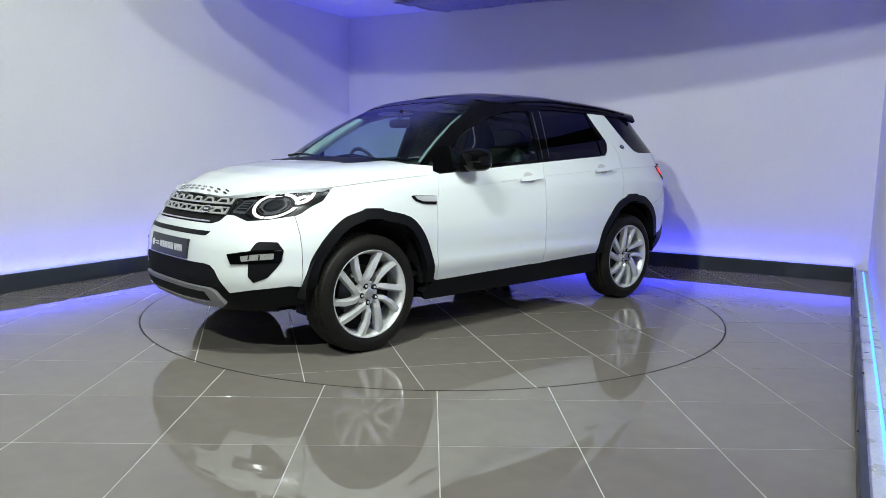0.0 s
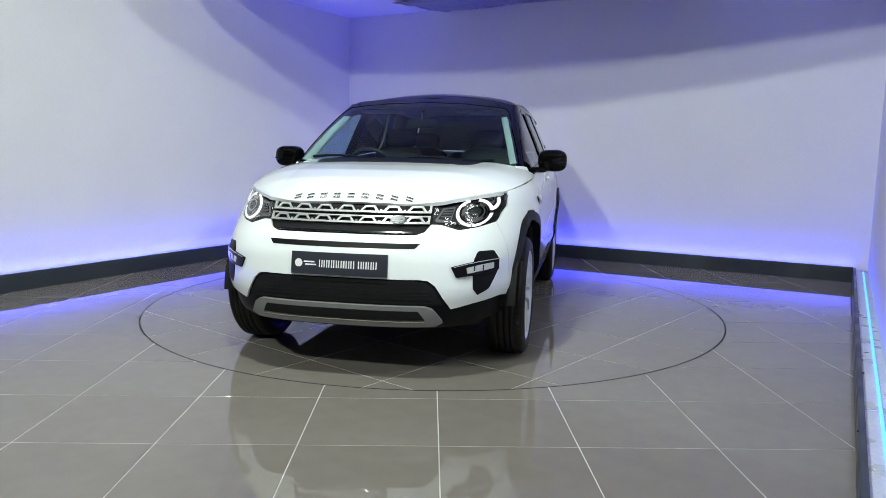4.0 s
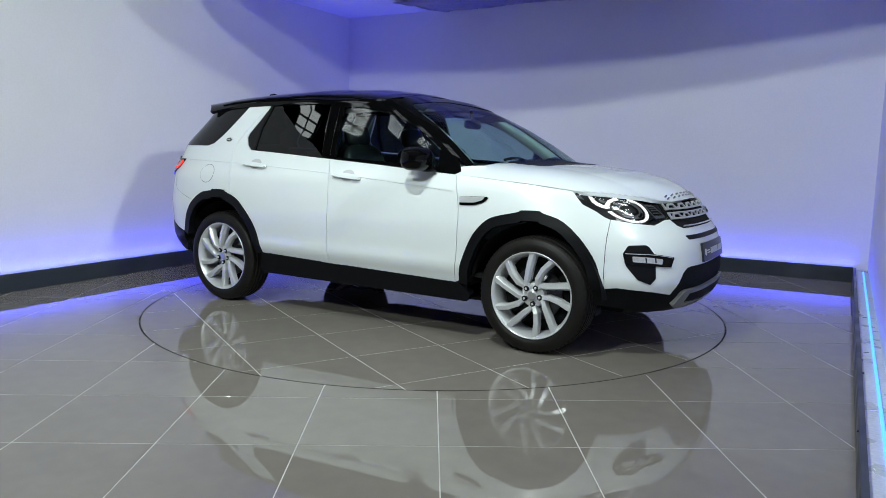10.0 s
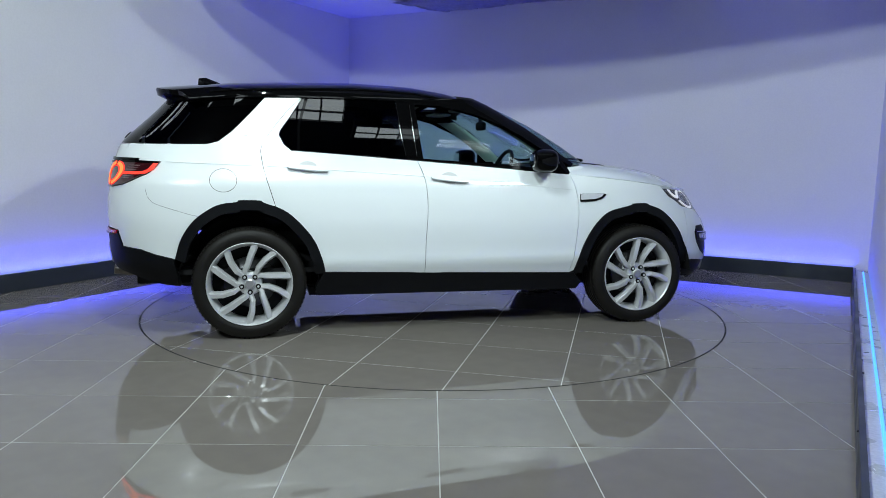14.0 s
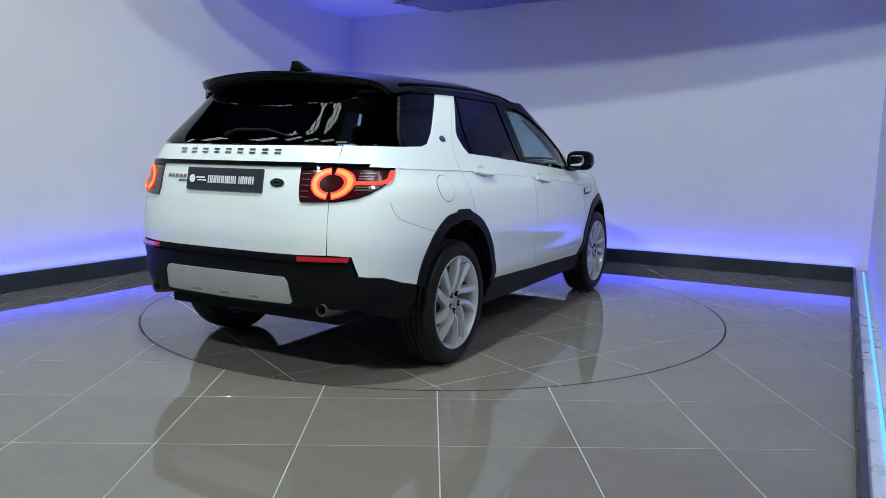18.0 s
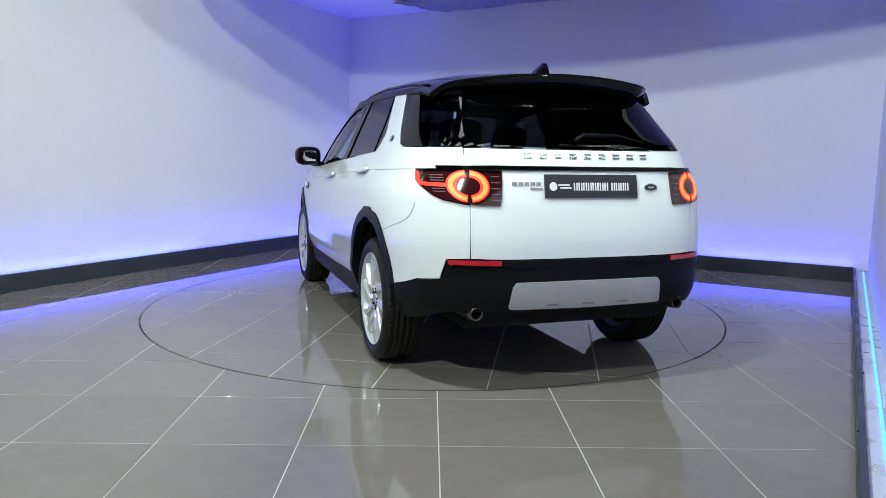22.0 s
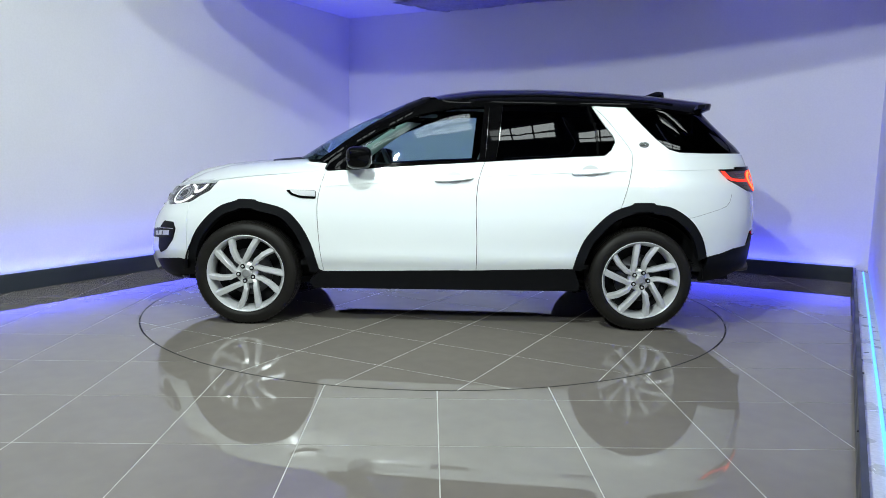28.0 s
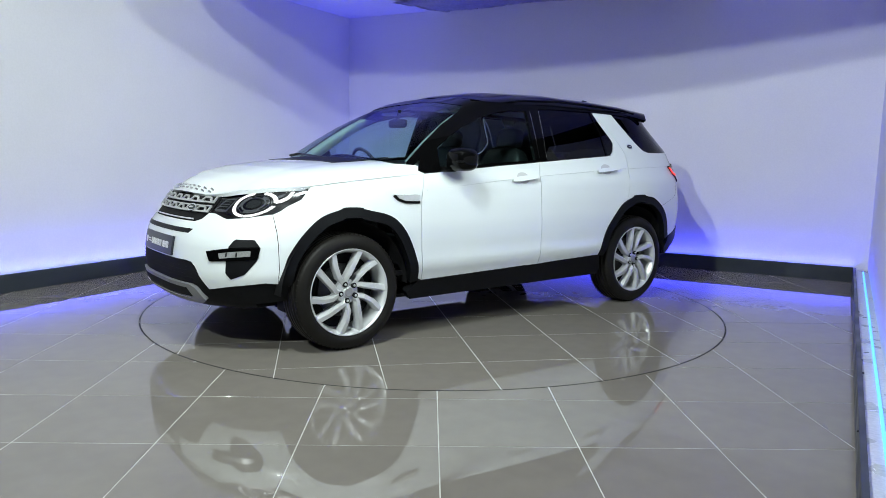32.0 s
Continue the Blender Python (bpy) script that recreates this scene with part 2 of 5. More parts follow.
M_INKPALE = mat("pale_scuff", (0.75, 0.75, 0.76), 0.6, vary=0.1)
M_LINING = mat("grey_sheeting", (0.58, 0.58, 0.58), 0.4, vary=0.3, scale=6, fine=40, rvary=0.1)
ledge_screws()
loose_lining()
led((0.0, -0.092, ZL - 0.05), (WIDTH, -0.080, ZL - 0.036))
led((-0.092, 0.0, ZL - 0.05), (-0.080, 9.4, ZL - 0.036))
led((WIDTH + 0.080, 0.2, ZL), (WIDTH + 0.092, 9.4, ZL + 0.014))
led_lamp(WIDTH / 2, -0.088, SK - 0.03, WIDTH, -E2, LED_POWER * WIDTH)
led_lamp(-0.088, 4.7, SK - 0.03, 9.4, -E1, LED_POWER * 9.4)
led_lamp(WIDTH + 0.07, 4.8, SK - 0.0015, 9.2, E1, LED_POWER * 2.5)

# ---- hall lights ----


def skylight(x, y, la=0.40, lb=0.14):
    root = new("skylight")
    root.matrix_world = Matrix.Translation((x, y, HALL - 0.08)) @ Matrix.Rotation(radians(11), 4, "Z")
    bm = bmesh.new()
    up = 0.09
    for lo, hi in (((-la - .03, -lb - .03, -.03), (la + .03, -lb, up)), ((-la - .03, lb, -.03), (la + .03, lb + .03, up)), ((-la - .03, -lb, -.03), (-la, lb, up)), ((la, -lb, -.03), (la + .03, lb, up))):
        add_box(bm, lo, hi)
    part("frame", bm, M_FRAME, root, smooth=False)
    for k in (-1, 1):
        part("glazing_bar", box((k * la / 3 - .01, -lb, -.03), (k * la / 3 + .01, lb, .05)), M_FRAME, root, smooth=False)
    part("cross_bar", box((-la, -.008, -.028), (la, .008, -.008)), M_FRAME, root, smooth=False)
    for k in (-1, 0, 1):
        part("pane", box(((k - .5) * la * 2 / 3 + .01, -lb, -0.004), ((k + .5) * la * 2 / 3 - .01, lb, 0.03)), M_PANEL, root, "bright daylit pane", smooth=False)
    return tagged(root, "bright rooflight strip with dark glazing bars", "skylight", "rooflights of the hall")


for k in range(12):
    a = -2.95 + 0.95 * k
    p = bay(a, 6.1 if a < 2.5 else 6.3 - 0.09 * (a - 3.0) - 0.075 * (a - 3.0) ** 2)
    skylight(p.x, p.y)

for k in range(3):
    p = bay(1.6 + 0.75 * k, 5.5 - 0.12 * k)
    skylight(p.x, p.y, 0.2, 0.12)


def floodlight(a, b, z, target, watts, size, beam=180):
    at = bay(a, b, z)
    root = new("floodlight")
    root.matrix_world = look(at, target)
    part("housing", lathe([(0.001, 0.14), (size * 0.35, 0.13), (size * 0.55, 0.02), (size * 0.57, -0.01), (size * 0.54, 0.0), (size * 0.52, 0.012), (0.001, 0.014)], 28, "Z"), M_SKIRT, root)
    inv = root.matrix_world.inverted()
    part("bracket", tube([(0, 0, 0.12), inv @ (at + Vector((0, 0, HALL + 0.01 - z)))], 0.012), M_FRAME, root)
    d = bpy.data.lights.new("flood_light", "AREA")
    d.shape, d.size, d.energy, d.color = "DISK", size, watts, FLOOD_COLOR
    d.spread = radians(beam)
    ob = new("flood_light", d)
    ob.matrix_world = look(at, target) @ Matrix.Translation((0, 0, -0.004))
    return tagged(root, "round floodlight hung under the hall roof", "floodlight", "floodlights of the hall")


floodlight(7.7, 5.35, 3.95, (-2.2, 1.9, 0.3), FLOOD_SIDE, 0.2, 62)
floodlight(4.25, 6.45, 3.8, (-0.1, 0.0, 0.4), FLOOD_NEAR, 0.09)
floodlight(4.0, 9.6, 4.08, (0.3, 1.2, 0.8), FLOOD_FAR, 0.2, 146)


def batten(a, b):
    """A tube light hung below the hall roof, from a to b."""
    a, b = Vector(a), Vector(b)
    root = new("batten_light")
    d = (b - a).normalized()
    root.matrix_world = Matrix.Translation((a + b) / 2) @ Matrix.Rotation(math.atan2(d.y, d.x), 4, "Z")
    h = (b - a).length / 2
    part("housing", box((-h, -0.05, 0.02), (h, 0.05, HALL + 0.005 - a.z), bevel=0.004), M_LEDGE, root, smooth=False)
    part("tube", tube([(-h + 0.03, 0, 0), (h - 0.03, 0, 0)], 0.019, 12), M_PANEL, root, "lit fluorescent tube")
    for k in (-1, 1):
        part("end_cap", box((k * h - 0.02, -0.022, -0.022), (k * h + 0.02, 0.022, 0.03)), M_LEDGE, root, smooth=False)
    return tagged(root, "long white fluorescent batten with a lit tube", "batten light", "batten lights of the hall")


batten((2.375, -2.411, 4.24), (3.279, -1.975, 4.24))
batten((2.768, -2.482, 4.24), (3.903, -1.94, 4.24))
batten((3.11, -2.57, 4.24), (3.592, -2.368, 4.24))

# ---- floor tiles and turntable ----
TILE, JOINT = 0.5872, 0.0058
GRID0, GRIDA = Vector((0.0276, -2.9378, 0)), radians(0.51)
TT0, TTA = Vector((-0.047, -1.35, 0)), radians(-27.8)


def clip(poly, nx, ny, d):
    """The part of a convex outline where nx x + ny y <= d."""
    out = []
    for (ax, ay), (bx, by) in zip(poly, poly[1:] + poly[:1]):
        fa, fb = nx * ax + ny * ay - d, nx * bx + ny * by - d
        if fa <= 0:
            out.append((ax, ay))
        if fa * fb < 0:
            k = fa / (fa - fb)
            out.append((ax + (bx - ax) * k, ay + (by - ay) * k))
    return out


def outside_disc(poly, r):
    """A tile outline with the part inside the disc cut away: its corners outside, and an arc."""
    pts = []
    n = len(poly)
    for i in range(n):
        ax, ay = poly[i]
        bx, by = poly[(i + 1) % n]
        m = 24
        for k in range(m):
            x, y = ax + (bx - ax) * k / m, ay + (by - ay) * k / m
            pts.append((x, y))
    keep = [math.hypot(*p) >= r for p in pts]
    if all(keep):
        return [poly]
    if not any(keep):
        return []
    k0 = next(i for i in range(len(pts)) if not keep[i - 1] and keep[i])
    run, runs = [], []
    for i in range(len(pts)):
        j = (k0 + i) % len(pts)
        if keep[j]:
            run.append(pts[j])
        elif run:
            runs.append(run)
            run = []
    if run:
        runs.append(run)
    if len(runs) > 1:
        return []
    run = runs[0]
    a0, a1 = math.atan2(run[-1][1], run[-1][0]), math.atan2(run[0][1], run[0][0])
    da = (a1 - a0 + math.pi) % (2 * math.pi) - math.pi
    arc = [(r * math.cos(a0 + da * k / 12), r * math.sin(a0 + da * k / 12)) for k in range(13)]
    thin = [p for i, p in enumerate(run) if i in (0, len(run) - 1) or p in poly]
    return [thin + arc]


def tile_mesh(outline, z0, z1):
    cx = sum(p[0] for p in outline) / len(outline)
    cy = sum(p[1] for p in outline) / len(outline)
    bm = bmesh.new()
    top = [bm.verts.new((x - cx, y - cy, z1)) for x, y in outline]
    rim = [bm.verts.new(((x - cx) * 1.002, (y - cy) * 1.002, z1 - 0.0008)) for x, y in outline]
    low = [bm.verts.new(((x - cx) * 1.002, (y - cy) * 1.002, z0)) for x, y in outline]
    bm.faces.new(top)
    n = len(top)
    for p, q in ((top, rim), (rim, low)):
        for k in range(n):
            bm.faces.new((p[k], q[k], q[(k + 1) % n], p[(k + 1) % n]))
    bmesh.ops.recalc_face_normals(bm, faces=bm.faces)
    if bm.faces[:][0].normal.z < 0:
        bmesh.ops.reverse_faces(bm, faces=bm.faces)
    me = bpy.data.meshes.new("tile")
    bm.to_mesh(me)
    bm.free()
    me.materials.append(M_TILE)
    return me, (cx, cy)


def square(o, ang, i, j):
    c, s = math.cos(ang), math.sin(ang)
    h = JOINT / 2
    out = []
    for u, v in ((i * TILE + h, j * TILE + h), ((i + 1) * TILE - h, j * TILE + h), ((i + 1) * TILE - h, (j + 1) * TILE - h), (i * TILE + h, (j + 1) * TILE - h)):
        out.append((o.x + c * u - s * v, o.y + s * u + c * v))
    return out


# the ground sheet under the tiles shows as grout between them
ground = mesh_ob("floor", box((HA[0], -HB[1], -0.3), (HA[1], -HB[0], -0.0012)), M_GROUT)
ground.matrix_world = ROOM
tagged(ground, "grey glossy tiled showroom floor with pale joints", "floor", kind="structure")
inv_room = ROOM.inverted()


def lay_floor():
    shared = None
    for i in range(-12, 13):
        for j in range(-14, 15):
            poly = square(GRID0, GRIDA, i, j)
            q = poly
            for p, d in ((E1, WIDTH), (-E1, 0.0), (-E2, 0.0), (E2, 10.5)):
                off = p.dot(CORNER)
                q = clip(q, p.x, p.y, d + off)
                if len(q) < 3:
                    break
            if len(q) < 3:
                continue
            far = min(math.hypot(*p) for p in q)
            full = q == poly
            for piece in (outside_disc(q, TURN_R + 0.005) if far < TURN_R + 0.6 else [q]):
                if len(piece) < 3:
                    continue
                if full and piece is q:
                    if shared is None:
                        shared = tile_mesh(piece, -0.012, 0.0)
                    me, c = shared[0], (sum(p[0] for p in piece) / 4, sum(p[1] for p in piece) / 4)
                else:
                    me, c = tile_mesh(piece, -0.012, 0.0)
                ob = new("tile", me)
                ob.parent = ground
                ob.matrix_basis = inv_room @ Matrix.Translation((c[0], c[1], 0))


lay_floor()
# a round patch, slightly darker and rougher than the tiles
M_MARKED = mat("darker_rougher_porcelain", (0.185, 0.168, 0.15), 0.11, vary=0.1, scale=4, fine=40)
bm = bmesh.new()
bm.faces.new([bm.verts.new((2.64 + (0.40 + 0.03 * math.sin(5 * t)) * math.cos(t), 0.62 + (0.40 + 0.03 * math.cos(3 * t)) * math.sin(t), 0.0006)) for t in (2 * math.pi * k / 48 for k in range(48))])
part("round_mark", bm, M_MARKED, ground, "darker, rougher round mark on the tiles", smooth=False).matrix_basis = inv_room

turntable = new("turntable")
tagged(turntable, "round tiled turntable set flush into the floor", "turntable")
part("deck", lathe([(0.001, -0.0009), (TURN_R - 0.006, -0.0009), (TURN_R - 0.006, -0.06), (0.001, -0.06)], 128, "Z"), M_GROUT, turntable, smooth=False)
# the gap's darkness is painted: flat black rings, not an open groove
part("rim", lathe([(TURN_R - 0.0055, -0.06), (TURN_R - 0.0055, -0.0006), (TURN_R - 0.0006, -0.0006), (TURN_R - 0.0006, -0.06)], 192, "Z"), M_GAP, turntable, "flat black ring in place of the shaded gap", smooth=False)
part("well", lathe([(TURN_R - 0.0004, -0.0009), (TURN_R + 0.005, -0.0009)], 192, "Z"), M_GAP, ground, smooth=False).matrix_basis = inv_room


def lay_turntable():
    r = TURN_R - 0.006
    for i in range(-9, 9):
        for j in range(-9, 9):
            poly = square(TT0, TTA, i, j)
            q = poly
            if max(math.hypot(*p) for p in poly) > r:
                for k in range(160):
                    t = 2 * math.pi * k / 160
                    q = clip(q, math.cos(t), math.sin(t), r)
                    if len(q) < 3:
                        break
            if len(q) < 3:
                continue
            me, c = tile_mesh(q, -0.012, 0.0)
            ob = new("tile", me)
            ob.parent = turntable
            ob.location = (c[0], c[1], 0)


lay_turntable()


# ---- the car: the shape of its skin ----
from mathutils.geometry import tessellate_polygon


def lerp(v, table):
    """Piecewise smooth reading of a table of (key, value)."""
    if v <= table[0][0]:
        return table[0][1]
    for (a, p), (b, q) in zip(table, table[1:]):
        if v <= b:
            return p + (q - p) * (v - a) / (b - a)
    return table[-1][1]


def smooth_table(table, step=0.01, span=0.035):
    """The same table rounded at its knots."""
    out = []
    v = table[0][0]
    while v < table[-1][0] + step:
        out.append((v, sum(lerp(v + span * k / 4, table) for k in range(-4, 5)) / 9))
        v += step
    return out


# half width, nose and tail of the lower body by height
BODY_W = smooth_table([(0.15, 0.83), (0.27, 0.862), (0.38, 0.893), (0.452, 0.920), (0.478, 0.937), (0.52, 0.936), (0.57, 0.934), (0.64, 0.940), (0.75, 0.946), (0.90, 0.935), (1.01, 0.919), (1.045, 0.900), (1.08, 0.880), (1.30, 0.790), (1.60, 0.66)])
NOSE = smooth_table([(0.18, 1.98), (0.28, 2.15), (0.34, 2.205), (0.46, 2.235), (0.57, 2.232), (0.68, 2.215), (0.74, 2.195), (0.80, 2.15), (0.86, 2.115), (0.93, 2.075), (0.98, 2.02), (1.05, 1.90), (1.2, 1.6)])
TAIL = smooth_table([(0.18, 2.06), (0.32, 2.17), (0.44, 2.255), (0.55, 2.275), (0.70, 2.285), (0.80, 2.29), (0.95, 2.275), (1.10, 2.25), (1.2, 2.22), (1.26, 2.195), (1.45, 1.99), (1.58, 1.87), (1.7, 1.72)])
NOSE_N = [(0.3, 3.3), (0.65, 3.1), (0.9, 2.55), (1.1, 2.4)]
FX, RX = 0.9, -0.9
# the glasshouse
SCREEN = smooth_table([(1.0, 1.31), (1.17, 1.06), (1.30, 0.86), (1.42, 0.645), (1.51, 0.445), (1.59, 0.25), (1.64, 0.10), (1.7, -0.1)])
GX = -0.2


def skin(s, z, up=False):
    """A point of the car's left skin. s: 0 at the nose's middle, 1 at the flank's front, 2 at its rear, 3 at the tail's middle. up: the glasshouse."""
    w = lerp(z, BODY_W)
    if up:
        fx, a_f, n_f = GX, lerp(z, SCREEN) - GX, 5.5
    else:
        fx, a_f, n_f = FX, lerp(z, NOSE) - FX, lerp(z, NOSE_N)
    if 1 <= s <= 2:
        return Vector((fx + (RX - fx) * (s - 1), w, z))
    if s < 1:
        t, a, n, x0, sg = s * math.pi / 2, a_f, n_f, fx, 1
    else:
        t, a, n, x0, sg = (3 - s) * math.pi / 2, lerp(z, TAIL) + RX, 4.4, RX, -1
    c, d = abs(math.cos(t)), abs(math.sin(t))
    r = ((c / a) ** n + (d / w) ** n) ** (-1 / n)
    y = r * math.sin(t)
    return Vector((x0 + sg * r * math.cos(t), y, z))


def skin_normal(s, z, up=False):
    e = 0.004
    a = skin(s + e, z, up) - skin(s - e, z, up)
    b = skin(s, z + e, up) - skin(s, z - e, up)
    return b.cross(a).normalized() * -1 if b.cross(a).dot(Vector((0, 1, 0))) < 0 and 0.6 < s < 2.4 else _outward(a, b, s, z, up)


def _outward(a, b, s, z, up):
    n = b.cross(a).normalized()
    p = skin(s, z, up)
    return n if n.dot(Vector((p.x * 0.3, p.y, 0))) > 0 else -n


def at_side(x, z, up=False):
    """The skin's s where it lies x metres along."""
    w = lerp(z, BODY_W)
    fx, a_f, n_f = (GX, lerp(z, SCREEN) - GX, 5.5) if up else (FX, lerp(z, NOSE) - FX, lerp(z, NOSE_N))
    if RX <= x <= fx:
        return 1 + (x - fx) / (RX - fx)
    if x > fx:
        u = min((x - fx) / a_f, 0.9999)
        y = w * (1 - u ** n_f) ** (1 / n_f)
        return math.atan2(y, x - fx) / (math.pi / 2)
    u = min((RX - x) / (lerp(z, TAIL) + RX), 0.9999)
    y = w * (1 - u ** 4.4) ** (1 / 4.4)
    return 3 - math.atan2(y, RX - x) / (math.pi / 2)


def at_front(y, z, up=False):
    """The skin's s on the nose or screen, y metres off the middle (signed)."""
    w = lerp(z, BODY_W)
    fx, a_f, n_f = (GX, lerp(z, SCREEN) - GX, 5.5) if up else (FX, lerp(z, NOSE) - FX, lerp(z, NOSE_N))
    v = min(abs(y) / w, 0.9999)
    x = a_f * (1 - v ** n_f) ** (1 / n_f)
    return math.copysign(math.atan2(abs(y), x) / (math.pi / 2), y)


def at_rear(y, z):
    w = lerp(z, BODY_W)
    v = min(abs(y) / w, 0.9999)
    x = (lerp(z, TAIL) + RX) * (1 - v ** 4.4) ** (1 / 4.4)
    return 3 - math.copysign(math.atan2(abs(y), x) / (math.pi / 2), y)


def F(y, z):
    return (at_front(y, z), z)


def B(y, z):
    return (at_rear(y, z), z)


def S(x, z):
    return (at_side(x, z), z)


def G(x, z):
    return (at_side(x, z, True), z)


def W(y, z):
    return (at_front(y, z, True), z)


def lower_skin(sgn):
    def f(s, z):
        flip = -1 if s < 0 or s > 3 else 1
        q = -s if s < 0 else (6 - s if s > 3 else s)
        p, n = skin(q, z), skin_normal(q, z)
        return Vector((p.x, p.y * flip * sgn, p.z)), Vector((n.x, n.y * flip * sgn, n.z))
    return f


def upper_skin(sgn):
    def f(s, z):
        flip = -1 if s < 0 or s > 3 else 1
        q = -s if s < 0 else (6 - s if s > 3 else s)
        p, n = skin(q, z, True), skin_normal(q, z, True)
        return Vector((p.x, p.y * flip * sgn, p.z)), Vector((n.x, n.y * flip * sgn, n.z))
    return f


# the bonnet's crown over its leading edge, by the way back from that edge
CROWN = smooth_table([(-0.2, -0.16), (0.0, 0.0), (0.02, 0.026), (0.06, 0.059), (0.105, 0.087), (0.2, 0.127), (0.385, 0.168), (0.6, 0.193), (0.866, 0.215), (1.066, 0.236), (1.3, 0.245)], 0.01, 0.012)
NOSE_EDGE = [(0.05 * k, skin(at_front(0.05 * k, 0.94), 0.94).x) for k in range(11)]
LIP = [(0.80, 1.078), (0.88, 1.0725), (0.98, 1.065), (1.15, 1.05), (1.35, 1.03), (1.50, 1.011), (1.585, 1.0), (1.7, 0.991), (1.78, 0.985), (1.86, 0.975), (1.92, 0.966), (1.98, 0.950), (2.02, 0.936), (2.05, 0.938), (2.08, 0.94)]
ROOF = smooth_table([(-2.1, 1.62), (-1.9, 1.642), (-1.48, 1.683), (-1.15, 1.70), (-0.65, 1.714), (-0.24, 1.70), (0.01, 1.668), (0.1, 1.645), (0.3, 1.57)])


def bonnet_z(x, y):
    y = abs(y)
    z1 = lerp(x, LIP)
    ye = max(skin(at_side(x, z1), z1).y, 0.02)
    k = min(y / ye, 1.0) ** lerp(x, [(1.3, 6.0), (1.75, 4.0), (2.0, 2.8)])
    z0 = max(0.94 + lerp(lerp(y, NOSE_EDGE) - x, CROWN), z1)
    return z0 + (z1 - z0) * k


def roof_z(x, y):
    y = abs(y)
    return lerp(x, ROOF) - 0.060 * (y / 0.6) ** 2 - 0.060 * (y / 0.685) ** 14


def cap(zf):
    def f(x, y):
        e = 0.004
        n = Vector(((zf(x - e, y) - zf(x + e, y)) / (2 * e), (zf(x, y - e) - zf(x, y + e)) / (2 * e), 1)).normalized()
        return Vector((x, y, zf(x, y))), n
    return f


BONNET_CAP, ROOF_CAP = cap(bonnet_z), cap(roof_z)


def rounded(pts, closed=True, steps=5):
    """A smooth curve through the points."""
    n, out = len(pts), []
    for i in range(n if closed else n - 1):
        p = [Vector(pts[(i + k) % n] if closed else pts[min(max(i + k, 0), n - 1)]) for k in (-1, 0, 1, 2)]
        for k in range(steps):
            t = k / steps
            q = 0.5 * (2 * p[1] + (p[2] - p[0]) * t + (2 * p[0] - 5 * p[1] + 4 * p[2] - p[3]) * t * t + (3 * p[1] - p[0] - 3 * p[2] + p[3]) * t ** 3)
            out.append(tuple(q))
    if not closed:
        out.append(tuple(pts[-1]))
    return out


def soften(pts, r=0.2, steps=3):
    """An outline with its corners cut round; r: the share of each side."""
    out, n = [], len(pts)
    for i in range(n):
        a, b, c = Vector(pts[i - 1]), Vector(pts[i]), Vector(pts[(i + 1) % n])
        p, q = b.lerp(a, r), b.lerp(c, r)
        for k in range(steps + 1):
            t = k / steps
            out.append(tuple(p * (1 - t) ** 2 + b * 2 * t * (1 - t) + q * t * t))
    return out


def panel_mesh(name, outline, surf, material, off=0.0, thick=0.012, du=0.045, dv=0.05):
    """A sheet cut to an outline on a skin, with the skin's own curve and a folded edge."""
    bm = bmesh.new()
    vs = [bm.verts.new((u, v, 0)) for u, v in outline]
    for tri in tessellate_polygon([[Vector((u, v, 0)) for u, v in outline]]):
        try:
            bm.faces.new([vs[i] for i in tri])
        except ValueError:
            pass
    lo = [min(p[k] for p in outline) for k in (0, 1)]
    hi = [max(p[k] for p in outline) for k in (0, 1)]
    for k, d in ((0, du), (1, dv)):
        n = int(math.ceil((hi[k] - lo[k]) / d))
        for i in range(1, n):
            co, no = [0, 0, 0], [0, 0, 0]
            co[k], no[k] = lo[k] + (hi[k] - lo[k]) * i / n, 1
            bmesh.ops.bisect_plane(bm, geom=bm.verts[:] + bm.edges[:] + bm.faces[:], plane_co=co, plane_no=no, dist=1e-6)
    bmesh.ops.triangulate(bm, faces=[f for f in bm.faces if len(f.verts) > 4])
    edge = [[v for v in e.verts] for e in bm.edges if len(e.link_faces) == 1]
    normal = {}
    for v in bm.verts:
        p, n = surf(v.co.x, v.co.y)
        v.co = p + n * off
        normal[v] = n
    bm.normal_update()
    if sum(f.normal.dot(normal[f.verts[0]]) for f in bm.faces) < 0:
        bmesh.ops.reverse_faces(bm, faces=bm.faces)
    top = set(bm.faces)
    low = {}
    if thick:
        for v in {v for e in edge for v in e}:
            low[v] = bm.verts.new(v.co - normal[v] * thick)
        for a, b in edge:
            f = bm.faces.new((a, b, low[b], low[a]))
            f.normal_update()
    bm.verts.index_update()
    norms = {v.index: n for v, n in normal.items()}
    for f in bm.faces:
        f.smooth = f in top
    flags = [f in top for f in bm.faces]
    me = bpy.data.meshes.new(name)
    bm.to_mesh(me)
    bm.free()
    me.materials.append(material)
    me.normals_split_custom_set([tuple(norms[me.loops[i].vertex_index]) if flag else (0, 0, 0) for poly, flag in zip(me.polygons, flags) for i in poly.loop_indices])
    return me


def panel(name, outline, surf, material, parent, label="", **kw):
    ob = new(name, panel_mesh(name, outline, surf, material, **kw))
    ob.parent = parent
    if label:
        tagged(ob, label)
    return ob


# ---- the car's lines ----
def belt(x):
    return lerp(x, [(-2.1, 1.24), (-1.6, 1.24), (-1.10, 1.213), (-0.73, 1.19), (-0.28, 1.158), (0.14, 1.13), (0.58, 1.095), (0.86, 1.075)])


